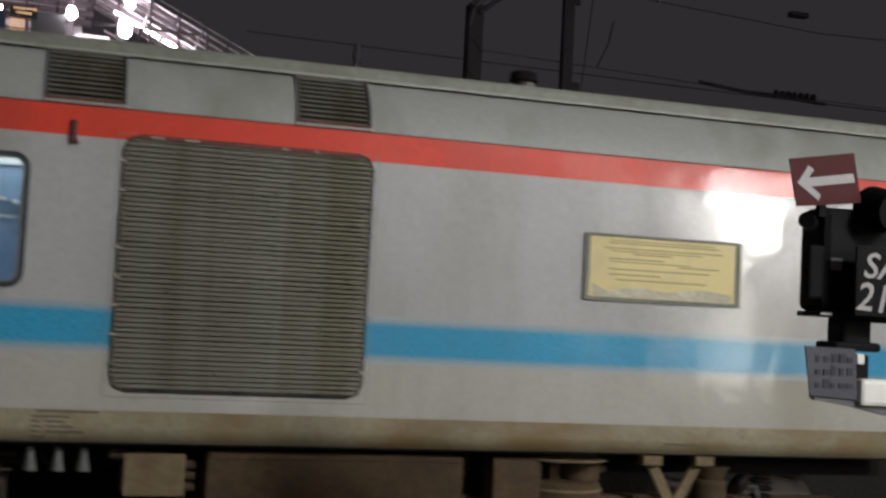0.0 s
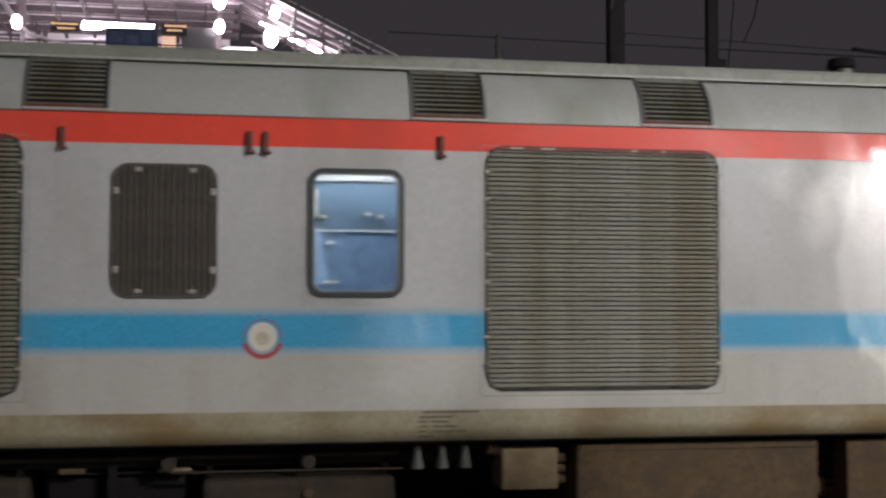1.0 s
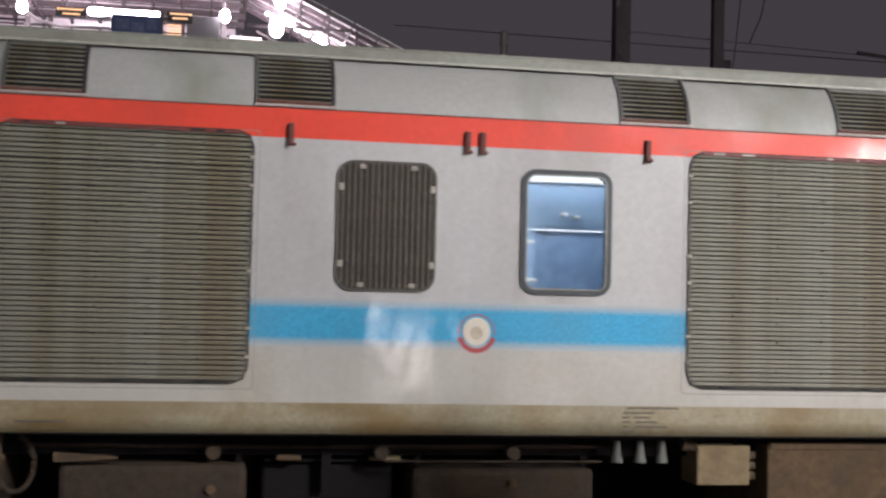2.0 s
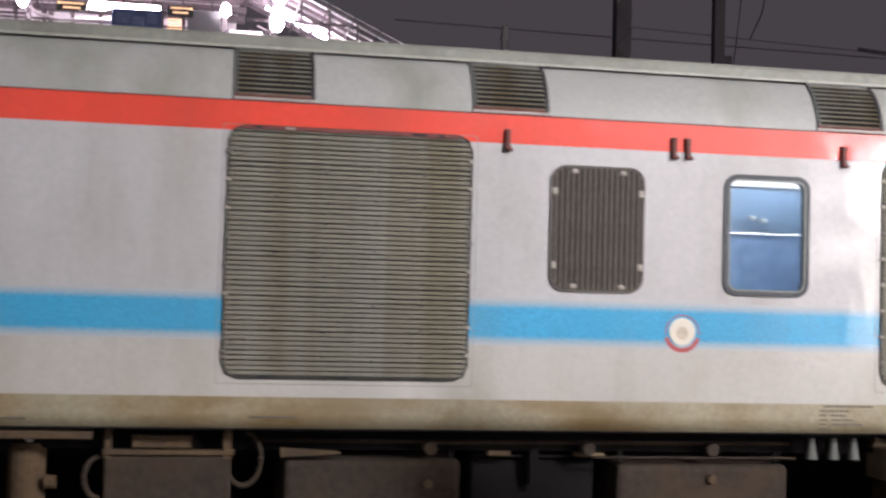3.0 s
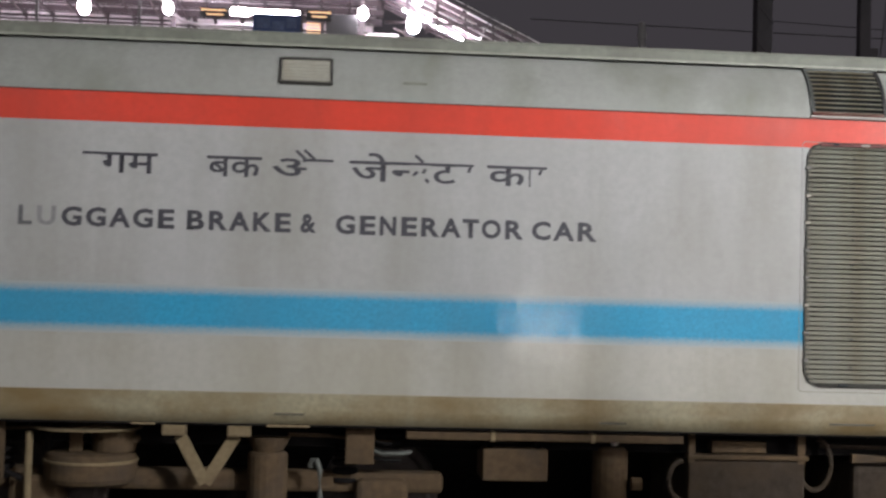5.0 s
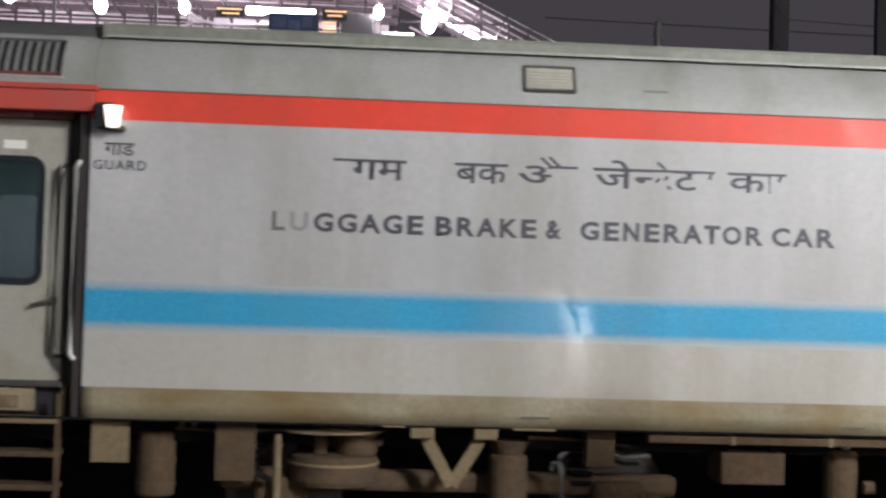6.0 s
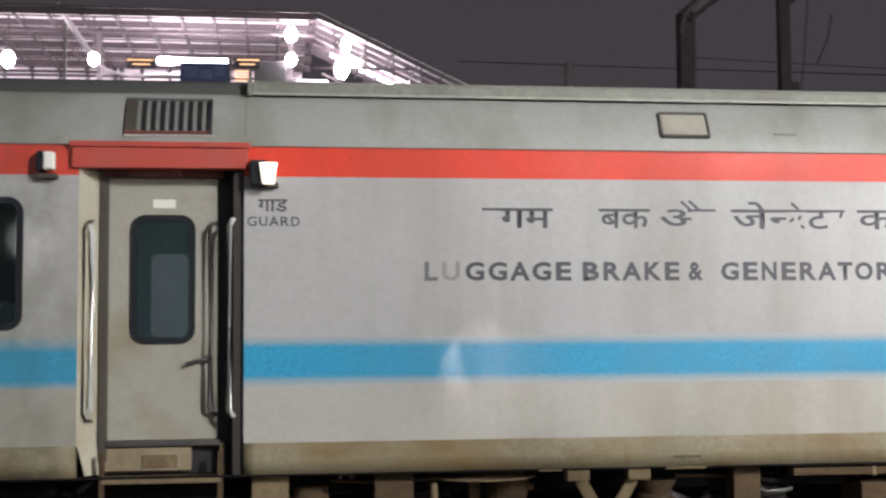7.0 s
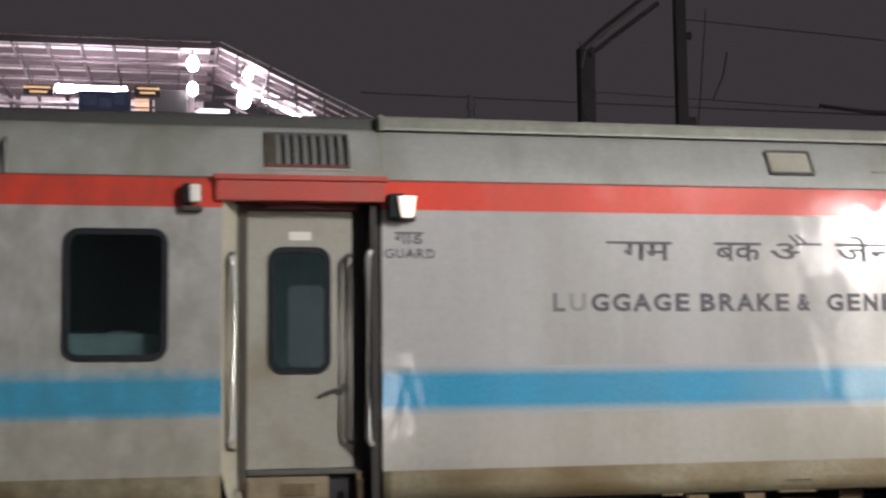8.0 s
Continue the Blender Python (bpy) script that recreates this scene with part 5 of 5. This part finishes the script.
# ---- masts and wires beyond the track ----
def build_masts():
    m = part("catenary_mast", box(8.12, 8.44, 25.0, 25.3, -0.35, 8.60, 0.02), MAST, None)
    tagged(m, "dark lattice catenary mast with a slanting bracket arm", "mast")
    for i in range(22):
        z = 0.4 + i * 0.36
        part("lacing", tube([(8.13 if i % 2 else 8.43, 24.98, z), (8.43 if i % 2 else 8.13, 24.98, z + 0.36)], 0.02, n=5), MAST, m)
    part("bracket_arm", tube([(8.08, 24.9, 8.50), (8.55, 24.9, 8.93), (9.6, 24.9, 9.75)], 0.045), MAST, m)
    part("bracket_arm", tube([(8.30, 24.9, 8.40), (8.8, 24.9, 8.80), (9.8, 24.9, 9.55)], 0.05), MAST, m)
    part("arm_tube", tube([(8.02, 24.8, 8.62), (8.16, 24.8, 8.47), (9.25, 24.8, 9.38)], 0.02), MASTL, m)
    part("arm_tube", tube([(8.16, 24.8, 8.45), (8.08, 24.8, 8.1)], 0.02), MASTL, m)
    m = part("steel_pole", box(10.23, 10.46, 25.0, 25.2, -0.35, 14.0, 0.02), MAST, None)
    tagged(m, "tall dark steel pole with a slack stay wire", "pole")
    part("stay_wire", tube([(10.60, 25, 6.6), (10.72, 25, 7.6), (10.9, 25, 9.5)], 0.014, n=5), MAST, m)
    part("stay_wire", tube([(11.0, 25, 7.55), (11.25, 25, 8.1), (11.35, 25, 8.6)], 0.018, n=5), MAST, m)
    part("foot_bracket", box(10.42, 10.62, 25, 25.1, 6.6, 7.2, 0.02), MAST, m)
    part("side_arm", box(10.40, 10.58, 25.0, 25.1, 8.85, 9.0, 0.02), MAST, m)
    m = part("short_post", cyl((5.80, 25, -0.35), (5.80, 25, 7.50), 0.07, n=12), MASTL, None)
    tagged(m, "short pale post top with an insulator", "post")
    part("insulator", cyl((5.80, 25, 7.2), (5.80, 25, 7.46), 0.10, 0.06, n=12), MASTL, m)

    def wire(points, r=0.014):
        w = part("overhead_wire", tube(points, r, n=5), MAST, None)
        tagged(w, "thin dark overhead wire", "wire", "overhead wires")

    wire([(3.6, 25.2, 7.52), (8.2, 25.2, 7.46), (14, 25.2, 7.40), (22, 25.2, 7.36), (30, 25.2, 7.36)])
    wire([(8.3, 25.4, 7.75), (14, 25.4, 7.55), (22, 25.4, 7.42), (30, 25.4, 7.35)], 0.010)
    wire([(10.31, 25.1, 9.3), (16.5, 25.1, 8.95), (30, 25.1, 9.3)], 0.012)
    m = part("insulator_string", tube([(13.6, 25.3, 7.58), (14.7, 25.3, 7.48), (15.5, 25.3, 7.47), (16.8, 25.3, 7.40)], 0.045), MAST, None)
    tagged(m, "dark string insulator hung on the wire", "insulator")
    for i in range(7):
        part("disc", cyl((15.5 + 0.16 * i, 25.3, 7.51), (15.55 + 0.16 * i, 25.3, 7.50), 0.10, n=12), MAST, m)
    part("wire_clamp", box(15.8, 16.25, 25.2, 25.4, 9.3, 9.42, 0.02), MAST, m)


# ---- the signal between the tracks ----
def build_signal():
    y = 7.4
    s = part("signal_head", box(4.94, 5.70, y, y + 0.30, 2.22, 2.92, 0.06), SIGNAL, None)
    tagged(s, "black trackside signal with a red arrow board and white lettering", "signal")
    part("hood", cyl((4.90, y + 0.10, 2.81), (4.78, y - 0.04, 2.81), 0.055, n=16), SIGNAL, s)
    part("hood", cyl((5.34, y + 0.05, 2.93), (5.36, y - 0.18, 2.90), 0.16, 0.13, n=18), SIGNAL, s)
    part("side_lug", box(4.84, 4.96, y + 0.0, y + 0.1, 2.30, 2.66, 0.02), SIGNAL, s)
    part("base_flange", box(4.92, 5.60, y - 0.03, y + 0.26, 2.19, 2.225, 0.01), SIGNAL, s)
    part("flange_edge", box(4.92, 5.0, y - 0.034, y - 0.028, 2.200, 2.214), SIGNWHITE, s)
    part("neck", box(5.15, 5.38, y + 0.05, y + 0.25, 1.98, 2.20, 0.03), SIGNAL, s)
    part("neck_flange", box(5.06, 5.42, y, y + 0.24, 1.97, 2.03, 0.02), SIGNAL, s)
    part("post", cyl((6.05, y + 0.20, -1.2), (6.05, y + 0.20, 3.3), 0.075, n=16), SIGNAL, s)
    part("post_arm", box(5.45, 6.05, y + 0.14, y + 0.26, 2.17, 2.235, 0.012), SIGNAL, s)
    part("lower_arm", plate([(4.90, 1.672), (5.22, 1.655), (6.05, 1.50), (6.05, 1.44), (5.22, 1.60), (4.92, 1.64)], y + 0.0, y + 0.05), BOX, s)
    # grey chip painted as a glint on the signal glass
    part("glass_glint", box(5.00, 5.09, y - 0.006, y, 2.50, 2.58, 0.004), BOX, s)
    # arrow board
    bm = plate([(4.65, 3.21), (5.14, 3.29), (5.21, 2.96), (4.72, 2.90)], y - 0.02, y - 0.008)
    board = part("arrow_board", bm, SIGNRED, s, "dark red board with a white arrow")
    ax, az = Vector((0.49, 0.08)), Vector((0.07, -0.32))
    pts = []
    for u, v in ((0.06, 0.50), (0.27, 0.17), (0.34, 0.27), (0.24, 0.42), (0.93, 0.42), (0.94, 0.60), (0.26, 0.60), (0.38, 0.78), (0.34, 0.90)):
        p = Vector((4.65, 3.21)) + u * ax + v * az
        pts.append((p.x, p.y))
    part("arrow", plate(pts, y - 0.024, y - 0.02), SIGNWHITE, board)
    part("board_arm", box(4.90, 4.95, y - 0.008, y + 0.04, 2.85, 3.15), SIGNAL, s)
    # painted characters on a plate at the side
    for text, a, b, lo, hi in (("SA", 5.135, 5.41, 2.455, 2.625), ("219", 5.085, 5.46, 2.24, 2.43)):
        bm = lettering(text, a, b, lo, hi, y - 0.172, 0.012)
        for v in bm.verts:
            v.co.x += 0.22 * (v.co.z - lo)
            v.co.z -= 0.06 * (v.co.x - a)
        part("lettering", bm, SIGNWHITE, s, "hand-painted white characters " + text)
    part("letter_plate", box(5.08, 5.60, y - 0.17, y - 0.15, 2.20, 2.66, 0.01), SIGNAL, s)
    part("plate_arm", box(5.35, 5.45, y - 0.15, y + 0.02, 2.4, 2.5), SIGNAL, s)
    # blotched plate and lamp below
    pl = part("number_plate", plate([(4.82, 1.99), (5.20, 1.985), (5.23, 1.65), (4.87, 1.67)], y - 0.02, y - 0.008), PLATEGREY, s, "grey plate with dark illegible marks")
    rnd = random.Random(4)
    for i in range(5):
        for k in range(3):
            x, z = 4.90 + 0.06 * i, 1.72 + 0.085 * k
            part("mark", box(x, x + rnd.uniform(0.025, 0.055), y - 0.026, y - 0.02, z, z + rnd.uniform(0.03, 0.065)), INDIGO, pl)
    part("plate_arm", box(5.05, 5.15, y - 0.008, y + 0.16, 1.80, 1.86), SIGNAL, s)
    part("shunt_lens", box(5.21, 5.27, y - 0.03, y + 0.03, 1.885, 1.955, 0.01), LENS, s)
    part("shunt_lamp", box(5.235, 5.62, y - 0.05, y + 0.15, 1.61, 1.79, 0.03), LENS, s)
    part("shunt_arm", box(5.20, 5.34, y + 0.02, y + 0.16, 1.66, 1.95, 0.01), SIGNAL, s)
    # scaled about the eye to fit the camera's view; the distance is chosen
    k = 6.0 / y
    s.scale, s.location = (k, k, k), (0, 0, EYE * (1 - k))


# ---- platform lamps and added emitters behind the viewer ----
def build_platform_lamps():
    def lamp(x, y, z, w, h, tall, glow):
        p = part("platform_lamp", box(x - w / 2 - 0.03, x + w / 2 + 0.03, y - 0.12, y - 0.02, z - h / 2 - 0.03, z + h / 2 + 0.03, 0.02), DULL, None)
        tagged(p, "platform lamp with a white diffuser on a grey post", "platform lamp", "platform lamps")
        part("diffuser", box(x - w / 2, x + w / 2, y - 0.02, y + 0.03, z - h / 2, z + h / 2, 0.02), glow, p)
        part("post", cyl((x, y - 0.18, 0.70), (x, y - 0.18, tall), 0.06, n=12), DULL, p)

    lamp(13.6, -4.0, 4.45, 1.4, 0.9, 4.8, PLATFORMTUBE)
    lamp(-4.1, -4.0, 3.75, 0.7, 0.5, 4.2, PLATFORMDIM)
    # unseen emitter set at the mirrored spot of the streak on the van
    p = part("streak_emitter", box(3.28, 3.96, -4.2, -4.0, 0.70, 2.06, 0.02), DULL, None)
    tagged(p, "unseen glowing panel added for the streak on the van side", "light box")
    part("streak_emitter_face", box(3.33, 3.91, -4.0, -3.98, 0.76, 2.0, 0.004), STREAKGLOW, p)
    # unseen panel added so the glare runs down to the skirt
    p = part("haze_emitter", box(12.75, 14.25, -4.45, -4.25, 0.70, 3.75, 0.02), DULL, None)
    tagged(p, "tall unseen glowing panel added for the haze below the glare", "advertising board")
    part("haze_emitter_panel", box(12.82, 14.18, -4.25, -4.23, 0.95, 3.68, 0.004), HAZEGLOW, p)
    # unseen masts added to carry the two floods
    for x, y in ((12.6, -8.25), (-9.0, -15.25)):
        p = part("added_flood_mast", cyl((x, y, -0.35), (x, y, 10.6), 0.11, 0.08, n=14), DULL, None)
        tagged(p, "unseen grey mast added to carry a flood", "flood mast", "flood masts")
        part("flood_housing", box(x - 0.7, x + 0.7, y - 0.15, y + 0.02, 9.9, 11.1, 0.05), DULL, p)


DOORPANE = glazing("door_pane_glass", (0.6, 0.68, 0.7), 0.03)
WORN = material("worn_lettering", (0.13, 0.125, 0.13), rough=0.5, vary=0.3, fine=45)
# concrete with the van's shade put into its colour
FARCONC = material("shade_dark_concrete", (0.035, 0.032, 0.030), rough=0.95, gloss=0.1, vary=0.25, bump=0.2, fine=20)
VENTGREY = material("grey_vent_slat", (0.22, 0.215, 0.20), rough=0.5, vary=0.2)
STENCIL = material("stencil_paint", (0.12, 0.10, 0.07), rough=0.6, vary=0.3)
TEAL = material("teal_panel", (0.19, 0.25, 0.295), rough=0.4, vary=0.25, coarse=3)
TAN = material("tan_emblem", (0.50, 0.42, 0.32), rough=0.5, vary=0.25, fine=30)
PANEBLIND = material("grey_blind", (0.36, 0.365, 0.385), rough=0.6, vary=0.2)
EMBLEMRED = material("emblem_red", (0.36, 0.06, 0.06), rough=0.4)
REDHEAD = material("dusty_red_header_paint", (0.52, 0.075, 0.055), rough=0.5, vary=0.12, stain=(0.36, 0.10, 0.085), stain_amount=0.6, stain_scale=2.5)
POSTBROWN = material("brown_door_post", (0.07, 0.058, 0.045), rough=0.6, vary=0.25)
SILLTAN = material("dusty_tan_sill", (0.30, 0.235, 0.15), rough=0.6, vary=0.25, fine=20, coarse=4, stain=(0.17, 0.12, 0.07), stain_amount=0.7, stain_scale=4)
PALEPLATE = material("worn_pale_plate", (0.58, 0.53, 0.40), rough=0.5, vary=0.3, fine=25, coarse=6, stain=(0.42, 0.34, 0.22), stain_amount=0.7, stain_scale=6)
LEDGE = material("teal_ledge", (0.075, 0.10, 0.10), rough=0.5, vary=0.3, coarse=4)
JAMBEDGE = material("brown_jamb_edge", (0.034, 0.027, 0.024), rough=0.6, vary=0.3)
PALEHOSE = material("pale_fitting", (0.10, 0.10, 0.09), rough=0.5, vary=0.2)

build_ground()
van = build_van()
build_footbridge()
build_masts()
build_signal()
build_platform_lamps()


# ---- what moves ----
def motions():
    # the van rolls past, seconds and metres along the track
    rows = [(0.0, -8.972), (0.5, -8.19), (1.0, -7.401), (1.5, -6.604), (2.0, -5.80), (2.5, -4.991), (3.0, -4.173), (3.5, -3.35), (4.0, -2.521),
            (4.5, -1.686), (5.0, -0.846), (5.5, 0.0), (6.0, 0.85), (6.5, 1.705), (7.0, 2.564), (7.5, 3.428), (8.0, 4.295)]
    walk(van, [(t, pose(x, 11.12, 0)) for t, x in rows])


motions()
